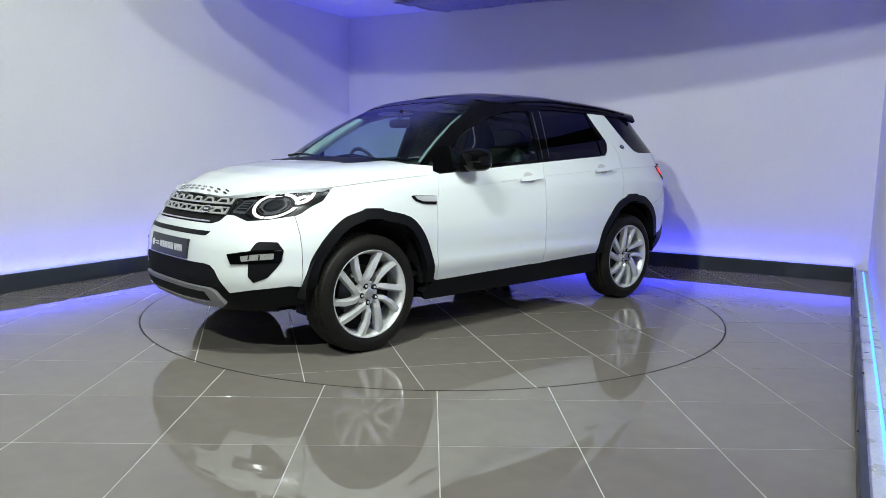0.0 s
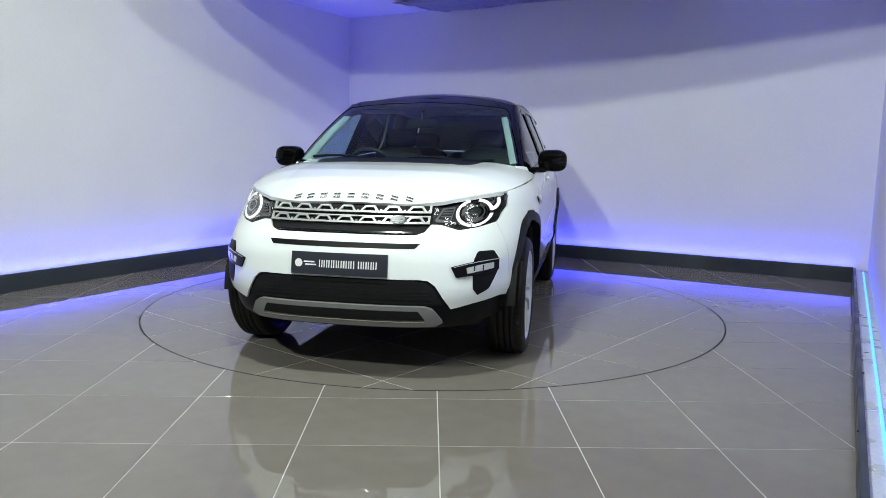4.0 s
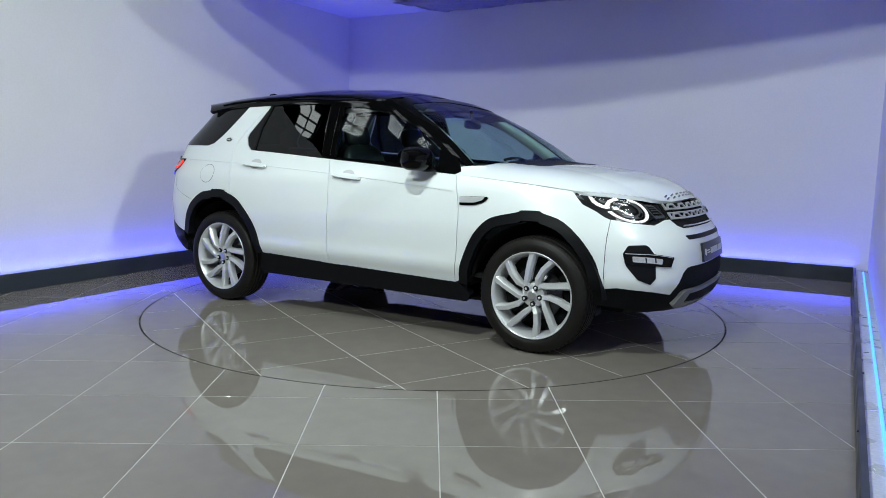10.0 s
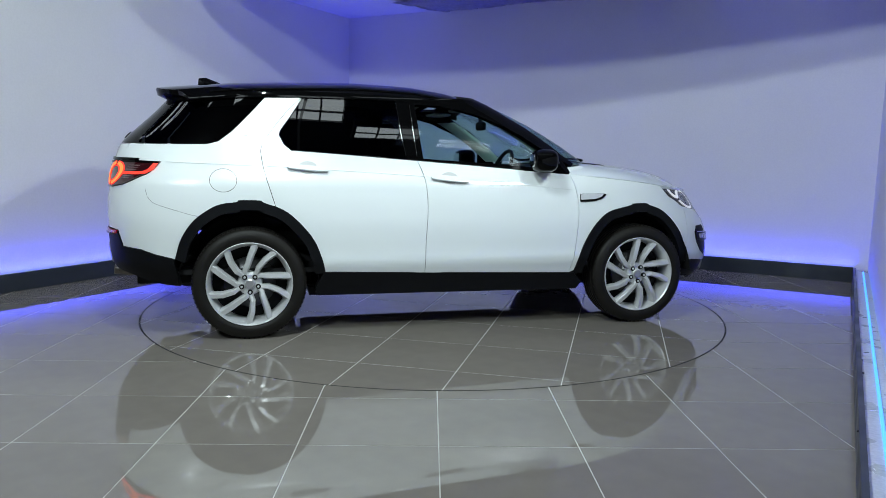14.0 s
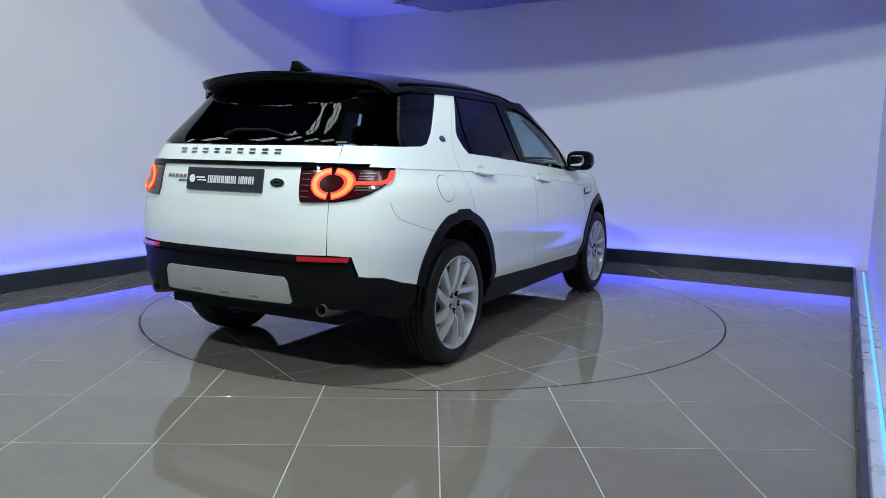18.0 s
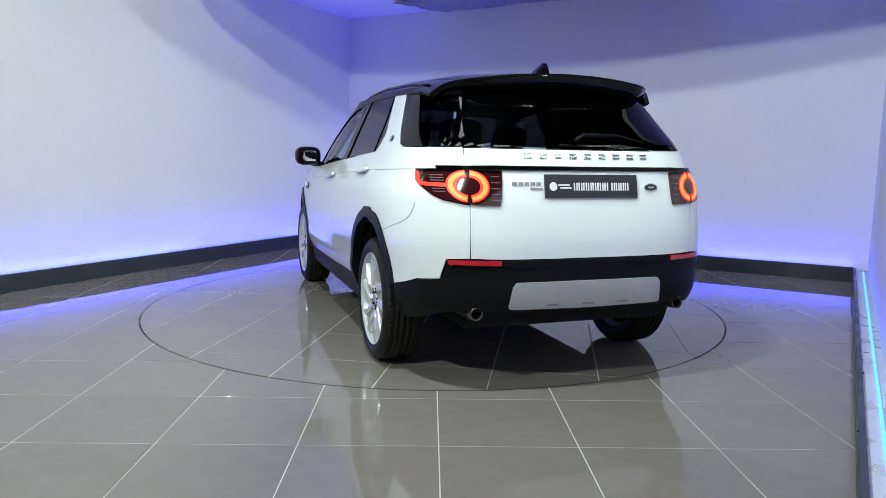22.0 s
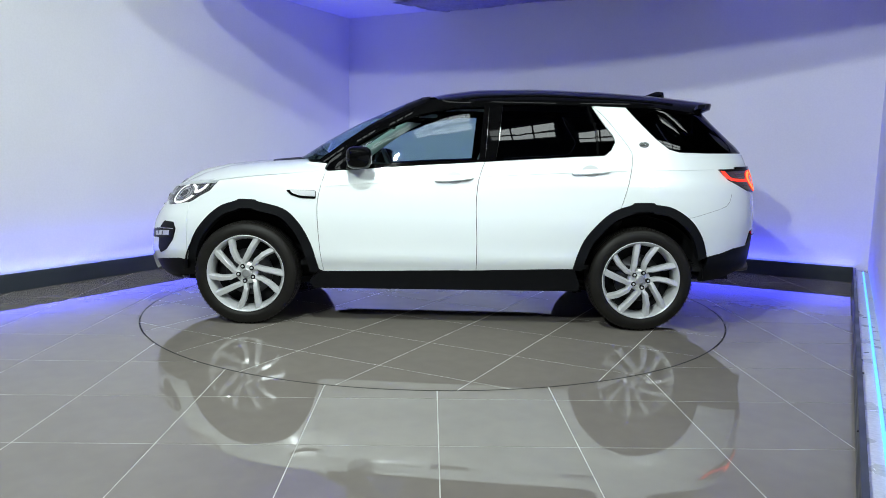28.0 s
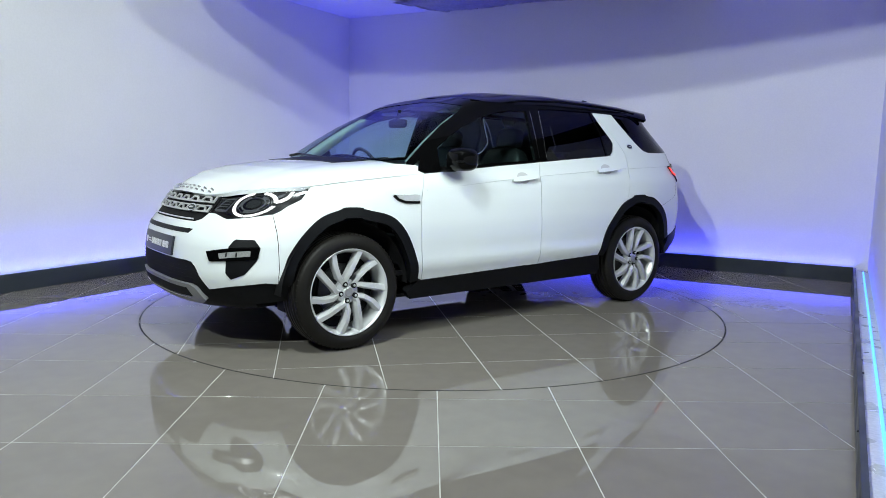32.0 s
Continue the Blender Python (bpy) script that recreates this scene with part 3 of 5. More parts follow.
def rail(x):
    return lerp(x, [(-1.9, 1.525), (-1.65, 1.55), (-1.38, 1.566), (-1.0, 1.577), (-0.6, 1.58), (-0.2, 1.567), (0.02, 1.53), (0.18, 1.485), (0.37, 1.405), (0.57, 1.295), (0.77, 1.185), (0.92, 1.09)])


HUB, HUBZ, TRACK = 1.3705, 0.36, 0.80
ARCH_F = rounded([(0.86, 0.385), (0.885, 0.50), (0.93, 0.62), (1.0, 0.735), (1.10, 0.82), (1.27, 0.863), (1.295, 0.875), (1.40, 0.877), (1.43, 0.864), (1.55, 0.82), (1.67, 0.715), (1.755, 0.585), (1.79, 0.44)], False, 5)
ARCH_R = rounded([(-0.895, 0.43), (-0.92, 0.53), (-0.985, 0.67), (-1.13, 0.82), (-1.275, 0.882), (-1.30, 0.896), (-1.42, 0.898), (-1.445, 0.886), (-1.56, 0.865), (-1.69, 0.78), (-1.775, 0.66), (-1.815, 0.53)], False, 5)


def inner_arch(pts, hub, d):
    """The arch's inner edge, d metres nearer to the hub."""
    out = []
    for x, z in pts:
        v = Vector((x - hub, z - HUBZ))
        out.append((hub + v.x * (1 - d / v.length), HUBZ + v.y * (1 - d / v.length)))
    return out


car = new("car")
tagged(car, "white sport utility car with black roof parked on the turntable", "car")
SEAM = 0.0022


def shrink(pts, d=SEAM):
    """Pull an outline in by half a seam, in metres of height and length."""
    cx = sum(p[0] for p in pts) / len(pts)
    cz = sum(p[1] for p in pts) / len(pts)
    out, n = [], len(pts)
    area = sum(pts[i][0] * pts[(i + 1) % n][1] - pts[(i + 1) % n][0] * pts[i][1] for i in range(n))
    for i in range(n):
        a, b, c = Vector(pts[i - 1]), Vector(pts[i]), Vector(pts[(i + 1) % n])
        e = (b - a).normalized() + (c - b).normalized()
        if e.length < 0.2:
            out.append(tuple(b))
            continue
        e.normalize()
        nrm = Vector((-e.y, e.x)) * (1 if area > 0 else -1)
        out.append(tuple(b + nrm * d))
    return out


def side_outline(pts, conv, d=SEAM):
    return [conv(x, z) for x, z in shrink(pts, d)]


# door and panel outlines, in (along, up)
D_SPLIT = rounded([(-0.275, 1.158), (-0.232, 1.03), (-0.218, 0.85), (-0.228, 0.62), (-0.228, 0.40)], False, 4)
D_FRONT = rounded([(0.815, 1.077), (0.848, 0.96), (0.866, 0.85), (0.862, 0.70), (0.85, 0.54), (0.828, 0.385)], False, 4)
D_REAR = rounded([(-1.02, 1.56), (-1.10, 1.49), (-1.205, 1.36), (-1.285, 1.24), (-1.285, 1.15), (-1.265, 1.06), (-1.205, 0.86)], False, 3)


def sill(x):
    return lerp(x, [(-0.93, 0.432), (-0.23, 0.41), (0.86, 0.383)])


def along(a, b, f, n=8):
    return [(a + (b - a) * k / n, f(a + (b - a) * k / n)) for k in range(n + 1)]


WIN_REAR = [(-1.10, 1.215), (-1.145, 1.25), (-1.175, 1.31), (-1.165, 1.345), (-1.02, 1.56)]   # rear edge of the side glass, up
REAR_ARCH_DOOR = [p for p in ARCH_R if p[0] > -1.205]


def build_side(sgn):
    lo, up = lower_skin(sgn), upper_skin(sgn)
    # front door
    pts = along(0.815, -0.275, belt)[::1] + D_SPLIT[1:] + along(-0.228, 0.828, sill)[1:-1] + D_FRONT[::-1][:-1]
    door = panel("front_door", side_outline(pts, S), lo, M_PAINT, car, du=0.05)
    handle(door, sgn, -0.065, 1.035)
    # rear door, with the white frame behind its glass
    pts = [(-0.275, 1.158)] + along(-0.275, -1.10, belt)[1:] + WIN_REAR[1:] + [(-1.025, 1.562)] + D_REAR[1:] + REAR_ARCH_DOOR[::-1] + along(-0.895, -0.228, sill)[1:-1] + D_SPLIT[::-1][:-1]
    door = panel("rear_door", side_outline(pts, S), lo, M_PAINT, car, du=0.05)
    handle(door, sgn, -1.0, 1.095)
    # rear wing: from the door to the tail lamp, up to the roof behind the door
    q = [(-1.03, 1.563), (-1.25, 1.563), (-1.36, 1.44), (-1.47, 1.325), (-1.55, 1.262), (-1.62, 1.243), (-1.80, 1.24), (-2.03, 1.24)]
    rear_edge = [B(0.6295, z) for z in (1.243, 1.19, 1.145)]
    tail = [B(0.70, 1.139), B(0.772, 1.132)] + [S(-1.89, 1.13), S(-1.97, 1.055)] + [B(0.775, 1.005), B(0.74, 0.985), B(0.65, 0.967), B(0.6295, 0.965)] + [B(0.6295, 0.85), B(0.6295, 0.707), B(0.73, 0.70), B(0.752, 0.60)]
    low = [S(-2.02, 0.585), S(-1.93, 0.555), S(-1.818, 0.53)]
    arch = [S(*p) for p in ARCH_R if p[0] < -1.205][::-1]
    out = [S(*p) for p in q] + [B(0.66, 1.241)] + rear_edge + tail + low + arch[1:] + [S(*p) for p in D_REAR[::-1][:-1]]
    wing = panel("rear_wing", shrink(out, 0.0012), lo, M_PAINT, car, du=0.04)
    c = Vector((-1.52, 1.02))
    if sgn < 0:
        ring = [(c.x + 0.083 * math.cos(t), c.y + 0.073 * math.sin(t)) for t in (2 * math.pi * k / 32 for k in range(32))]
        panel("fuel_flap_gap", [S(*p) for p in ring], lo, M_GAP, wing, off=0.0004, thick=0.001)
        ring = [(c.x + 0.080 * math.cos(t), c.y + 0.070 * math.sin(t)) for t in (2 * math.pi * k / 32 for k in range(32))]
        panel("fuel_flap", [S(*p) for p in ring], lo, M_PAINT, wing, off=0.0012, thick=0.001)
    # the bumper's upper seam runs forward from under the lamp
    pts = [(-1.985, 0.962), (-1.972, 0.915), (-1.945, 0.882), (-1.90, 0.862), (-1.82, 0.838), (-1.72, 0.808), (-1.655, 0.794)]
    line = [(x + 0.0006, z + 0.0009) for x, z in pts] + [(x - 0.0006, z - 0.0009) for x, z in pts[::-1]]
    panel("seam", [S(*p) for p in line], lo, M_SEAM, wing, off=0.0006, thick=0.001)
    # side badge
    ring = [(-1.375 + 0.035 * math.cos(t), 1.29 + 0.019 * math.sin(t)) for t in (2 * math.pi * k / 24 for k in range(24))]
    b = panel("badge", [S(*p) for p in ring], lo, M_CHROME, car, "small oval badge, dark with a bright rim", off=0.004, thick=0.004)
    ring = [(-1.375 + 0.030 * math.cos(t), 1.29 + 0.0145 * math.sin(t)) for t in (2 * math.pi * k / 24 for k in range(24))]
    panel("badge_face", [S(*p) for p in ring], lo, M_BADGE, b, off=0.006, thick=0.003)
    panel("badge_mark", [S(x, z) for x, z in ((-1.392, 1.286), (-1.36, 1.286), (-1.36, 1.294), (-1.392, 1.294))], lo, M_CHROME, b, off=0.007, thick=0.002)
    # front wing
    arch = [p for p in ARCH_F]
    top = [(1.57, 1.0), (1.35, 1.028), (1.15, 1.048), (0.98, 1.063), (0.84, 1.075)]
    pts = D_FRONT[1:] + arch[1:-1]
    pts = [(0.815, 1.077)] + pts
    head = [S(1.7998, z) for z in (0.44, 0.52, 0.60, 0.67, 0.74, 0.80, 0.840)] + [S(1.762, 0.857), S(1.715, 0.888), S(1.64, 0.925)]
    out = [S(*p) for p in pts] + head + [S(*p) for p in top[:-1]]
    panel("front_wing", shrink(out, 0.0009), lo, M_PAINT, car, du=0.04)
    vent(sgn, lo)
    # arch trims, sill
    for arch, hub in ((ARCH_F, HUB), (ARCH_R, -HUB)):
        inn = inner_arch(arch, hub, 0.062)
        out = [S(*p) for p in arch] + [S(*p) for p in inn[::-1]]
        panel("arch_trim", out, lo, M_PLAST, car, "black plastic wheel arch trim", off=0.009, thick=0.05)
    pts = along(0.86, -0.905, sill, 10) + [(-0.955, 0.31), (-0.94, 0.27), (0.9, 0.262), (0.93, 0.31)]
    panel("sill", [S(*p) for p in pts], lo, M_PLAST, car, "black plastic sill cover", off=0.006, thick=0.06)
    # crease under the door handles
    for a, b in ((0.81, -0.225), (-0.235, -1.255), (-1.285, -1.86)):
        f = lambda x: lerp(x, [(-1.86, 1.132), (-1.55, 1.122), (-1.10, 1.108), (-0.8, 1.09), (-0.35, 1.065), (0.11, 1.035), (0.56, 0.998), (0.82, 0.975)])
        p = along(a, b, f, 10)
        panel("crease", [S(x, z + 0.005) for x, z in p] + [S(x, z - 0.004) for x, z in p[::-1]], lo, M_PAINT, car, off=0.0035, thick=0.004, dv=0.02)
    glasshouse(sgn, up, lo)


def handle(door, sgn, x, z):
    lo = lower_skin(sgn)
    tilt = -0.075
    # the cup is flat: its shade is a darker copy of the paint
    cup = [(x + 0.060 * math.cos(t), z + 0.010 + 0.040 * math.sin(t)) for t in (2 * math.pi * k / 24 for k in range(24))]
    panel("handle_cup", [S(*p) for p in cup], lo, M_CUP, door, off=0.001, thick=0.002)
    pts = [(-0.128, -0.004), (-0.11, 0.010), (0.0, 0.014), (0.11, 0.010), (0.130, -0.004), (0.11, -0.014), (0, -0.017), (-0.11, -0.013)]
    pts = rounded([(x + u, z + v + u * tilt) for u, v in pts], True, 3)
    panel("door_handle", [S(*p) for p in pts], lo, M_PAINT, door, "white pull handle", off=0.030, thick=0.020, du=0.02, dv=0.01)


def vent(sgn, lo):
    pts = [(0.872, 0.945), (1.065, 0.947), (1.075, 0.94), (1.045, 0.912), (0.985, 0.893), (0.875, 0.888)]
    v = panel("wing_vent", [S(*p) for p in soften(pts, 0.12)], lo, M_BLACK, car, "black and silver wing vent", off=0.006, thick=0.006)
    pts = [(0.876, 0.943), (1.052, 0.945), (1.035, 0.925), (0.985, 0.909), (0.876, 0.904)]
    panel("vent_blade", [S(*p) for p in soften(pts, 0.12)], lo, M_ALLOY, v, "satin silver blade", off=0.011, thick=0.006)


FG = [(-0.268, 1.535), (-0.10, 1.530), (0.02, 1.513), (0.18, 1.474), (0.37, 1.398), (0.49, 1.336), (0.63, 1.250), (0.655, 1.115), (0.2, 1.148), (-0.235, 1.172)]


def glasshouse(sgn, up, lo):
    # front side glass: the clear light within a black border
    # black frames round the clear glass, four strips
    strip = lambda nm, a: panel(nm, [G(*p) for p in a], up, M_BLACK, car, off=0.004, thick=0.03)
    strip("window_frame", [(-0.345, belt(-0.345) + .003), (-0.235, belt(-.235) + .003), (-0.235, 1.172), (-0.268, 1.535), (-0.268, 1.558), (-0.40, 1.562), (-0.37, 1.30)])
    strip("window_frame", FG[:8] + [(0.675, belt(.675) + .003), (0.84, belt(0.84) + .003), (0.77, 1.185), (0.57, 1.318), (0.37, 1.428), (0.18, 1.502), (0.02, 1.539), (-0.20, 1.556), (-0.268, 1.558)])
    strip("window_sill_strip", [(-0.235, belt(-.235) + .003)] + along(-0.235, 0.675, lambda x: belt(x) + .003, 6)[1:] + [(0.655, 1.115), (0.2, 1.148), (-0.235, 1.172)])
    for a in ([(-0.2755, 1.185), (-0.2905, 1.35), (-0.3025, 1.53)], [(-0.352, 1.19), (-0.373, 1.32), (-0.396, 1.54)]):
        panel("pillar_edge", [G(x, z) for x, z in a] + [G(x - 0.003, z) for x, z in a[::-1]], up, M_CHROME, car, off=0.006, thick=0.003)
    panel("front_door_glass", [G(*p) for p in FG], up, M_CLEAR, car, "clear door glass", off=-0.004, thick=0.0)
    # rear door glass, dark, up to the white frame
    pts = [(-0.345, belt(-0.345) + .004)] + along(-0.345, -1.098, lambda x: belt(x) + .004, 6)[1:] + [(x + 0.004, z) for x, z in WIN_REAR[1:]] + [(-1.0, 1.563), (-0.40, 1.562), (-0.37, 1.30)]
    g = panel("rear_door_glass", [S(*p) for p in pts], lo, M_TINT, car, "dark privacy glass", off=-0.003, thick=0.0)
    panel("quarter_divider", [S(*p) for p in ((-1.062, 1.215), (-1.045, 1.215), (-1.04, 1.38), (-0.985, 1.555), (-1.005, 1.555), (-1.057, 1.38))], lo, M_BLACK, car, off=0.002, thick=0.01)
    # rear quarter glass, wrapping to the tail
    q = [(-1.258, 1.558), (-1.36, 1.435), (-1.47, 1.32), (-1.55, 1.258), (-1.62, 1.247), (-1.80, 1.245), (-1.95, 1.245)]
    out = [S(*p) for p in q] + [B(0.70, 1.247), B(0.655, 1.30), B(0.615, 1.40), B(0.575, 1.50), B(0.56, 1.53)] + [S(-1.70, 1.545), S(-1.45, 1.556)]
    panel("quarter_glass", out, lo, M_TINT, car, "dark privacy glass", off=-0.003, thick=0.0)


M_SEAM = mat("shaded_seam", (0.16, 0.165, 0.17), 0.6, vary=0.1)
M_BADGE = mat("badge_green", (0.018, 0.028, 0.025), 0.3, vary=0.1)
# darker copy of the car paint, holds the shade of the handle cups
M_CUP = mat("white_car_paint_shaded", (0.5, 0.51, 0.51), 0.3, coat=0.5, vary=0.02)
M_GRILLE = mat("bright_silver_paint", (0.52, 0.52, 0.52), 0.28, metal=0.45, vary=0.04, scale=20)
M_EXHAUST = mat("stained_steel", (0.16, 0.145, 0.13), 0.28, metal=0.9, vary=0.25, scale=30)
M_REARSKID = mat("satin_silver_skid", (0.42, 0.42, 0.42), 0.4, metal=0.25, vary=0.08, scale=10, rvary=0.08)
M_BOWL = mat("bright_lamp_bowl", (0.22, 0.23, 0.25), 0.16, metal=0.6, vary=0.2, scale=60)
M_LAMPBOX = mat("headlamp_housing", (0.025, 0.026, 0.028), 0.18, metal=0.3, vary=0.2, scale=30)
M_DRL = glow("white_lamp", (1.0, 0.98, 0.95), 0.75)
M_SKID = mat("dark_satin_skid", (0.24, 0.24, 0.245), 0.42, metal=0.3, vary=0.08, scale=10, rvary=0.08)
M_REDLENS = mat("dark_red_lens", (0.036, 0.005, 0.007), 0.12, coat=1.0, vary=0.2, scale=40)
M_TAILGLOW = glow("tail_lamp_ring", (1.0, 0.17, 0.03), 2.0)
M_TAILORANGE = glow("tail_lamp_orange", (1.0, 0.03, 0.015), 1.4)
M_FOGLENS = mat("clear_fog_lens", (0.55, 0.55, 0.55), 0.15, metal=0.5, coat=1.0, vary=0.3, scale=60, fine=300)
M_RIB = mat("smoked_lens_rib", (0.16, 0.12, 0.125), 0.2, coat=1.0, vary=0.2, scale=60)
M_REFLECT = mat("red_reflector", (0.5, 0.01, 0.02), 0.15, coat=1.0, vary=0.15, scale=60)
M_PLATE = mat("slate_plate", (0.028, 0.030, 0.040), 0.3, spec=0.2, coat=0.1, vary=0.05)
M_INK = mat("white_ink", (0.75, 0.75, 0.76), 0.4, vary=0.04)
M_MARK = mat("silver_mark", (0.42, 0.42, 0.43), 0.22, metal=0.9, vary=0.05)
M_LAMPEYE = mat("projector_eye", (0.06, 0.065, 0.07), 0.08, metal=0.5, vary=0.3, scale=60)
M_DISC = mat("brake_disc", (0.09, 0.09, 0.095), 0.35, metal=0.9, vary=0.15, scale=40)


def both(half):
    """A half outline from the middle out and back to the middle, and its mirror image."""
    return half + [(-s, z) for s, z in half[::-1] if abs(s) > 1e-6]


def both_rear(half):
    return half + [(6 - s, z) for s, z in half[::-1] if abs(s - 3) > 1e-6]


LO, UP = lower_skin(1), upper_skin(1)


def bars(name, spans, z0, z1, conv, surf, material, parent, off, label=""):
    for a, b in spans:
        panel(name, [conv(a, z0), conv(b, z0), conv(b, z1), conv(a, z1)], surf, material, parent, label, off=off, thick=off)


def build_shell():
    """The dark inner shell that shows in the seams, with open wheel wells."""
    bm = bmesh.new()
    ns, zs = 150, [0.275, 0.30, 0.36, 0.42, 0.48, 0.54, 0.60, 0.66, 0.72, 0.78, 0.84, 0.90, 0.94, 0.97, 1.0, 1.03, 1.055]
    grid = []
    for z in zs:
        row = []
        for k in range(ns):
            p, n = LO(6 * k / ns - 0.0, z) if 6 * k / ns <= 3 else LO(6 * k / ns, z)
            row.append(bm.verts.new(p - n * 0.016))
        grid.append(row)
    for i in range(len(zs) - 1):
        for k in range(ns):
            f = [grid[i][k], grid[i][(k + 1) % ns], grid[i + 1][(k + 1) % ns], grid[i + 1][k]]
            c = sum((v.co for v in f), Vector()) / 4
            if any(math.hypot(c.x - h, c.z - HUBZ) < 0.50 for h in (HUB, -HUB)) and abs(c.y) > 0.6:
                continue
            if c.x > 0.85 and c.z > bonnet_z(c.x, c.y) - 0.05 or c.x < -1.5 and c.z < 0.45 or c.z > 0.95 and c.x > 1.5:
                continue
            bm.faces.new(f)
    part("body_shell", bm, M_DARK, car, "dark inner body")
    bm = bmesh.new()
    add_box(bm, (-1.35, -0.6, 0.285), (2.0, 0.6, 0.30))
    add_box(bm, (-2.14, -0.70, 0.44), (-1.3, 0.70, 0.46))
    add_box(bm, (-0.95, -0.84, 0.275), (0.92, 0.84, 0.286))
    add_box(bm, (-0.98, -0.62, 0.222), (0.96, 0.62, 0.276))
    add_box(bm, (0.94, -0.52, 0.252), (1.90, 0.52, 0.29))
    add_box(bm, (-1.70, -0.50, 0.30), (-0.96, 0.50, 0.45))
    part("underbody", bm, M_DARK, car, "dark underbody trays", smooth=False)
    # low walls added to block light and view under the car
    for h, low in ((1.40, 0.245), (-1.40, 0.30)):
        for sg in (1, -1):
            part("inner_wing", box((h - 0.46 + 0.16 * (h < 0), sg * 0.56 - 0.02, low), (h + 0.30, sg * 0.56 + 0.02, 0.46), bevel=0.01), M_DARK, car, "dark inner wheel arch wall", smooth=False)
    # axles and the valance behind the front bumper
    for h, z in ((HUB, 0.33), (-HUB, 0.34)):
        part("axle", tube([(h, -0.74, z), (h, -0.3, z - 0.04), (h, 0.3, z - 0.04), (h, 0.74, z)], 0.045, 10), M_DARK, car)
    part("front_valance", prism([(1.60, 0.60), (1.86, 0.62), (2.0, 0.44), (2.05, 0.0), (2.0, -0.44), (1.86, -0.62), (1.60, -0.60)], lambda u, v, w: (u, v, 0.268 + w), 0.07), M_PLAST, car, "black lower valance", smooth=False)
    for h in (HUB, -HUB):
        for sg in (1, -1):
            bm = bmesh.new()
            prev = None
            for k in range(25):
                t = math.pi * (0.01 + 0.98 * k / 24)
                x, z = h + 0.44 * math.cos(t), HUBZ + 0.44 * math.sin(t)
                cur = [bm.verts.new((x, sg * y, z)) for y in (0.55, 0.88)]
                cur.append(bm.verts.new((h + 0.1 * math.cos(t), sg * 0.55, HUBZ + 0.1 * math.sin(t))))
                if prev:
                    bm.faces.new((prev[0], cur[0], cur[1], prev[1]))
                    bm.faces.new((prev[2], cur[2], cur[0], prev[0]))
                prev = cur
            part("wheel_well", bm, M_DARK, car)
    # luggage floor
    part("load_floor", box((-2.1, -0.75, 0.80), (-1.2, 0.75, 0.83), bevel=0.005), M_DARK, car, smooth=False)
    part("cabin_floor", box((-1.9, -0.84, 0.42), (1.0, 0.84, 0.45)), M_DARK, car, smooth=False)


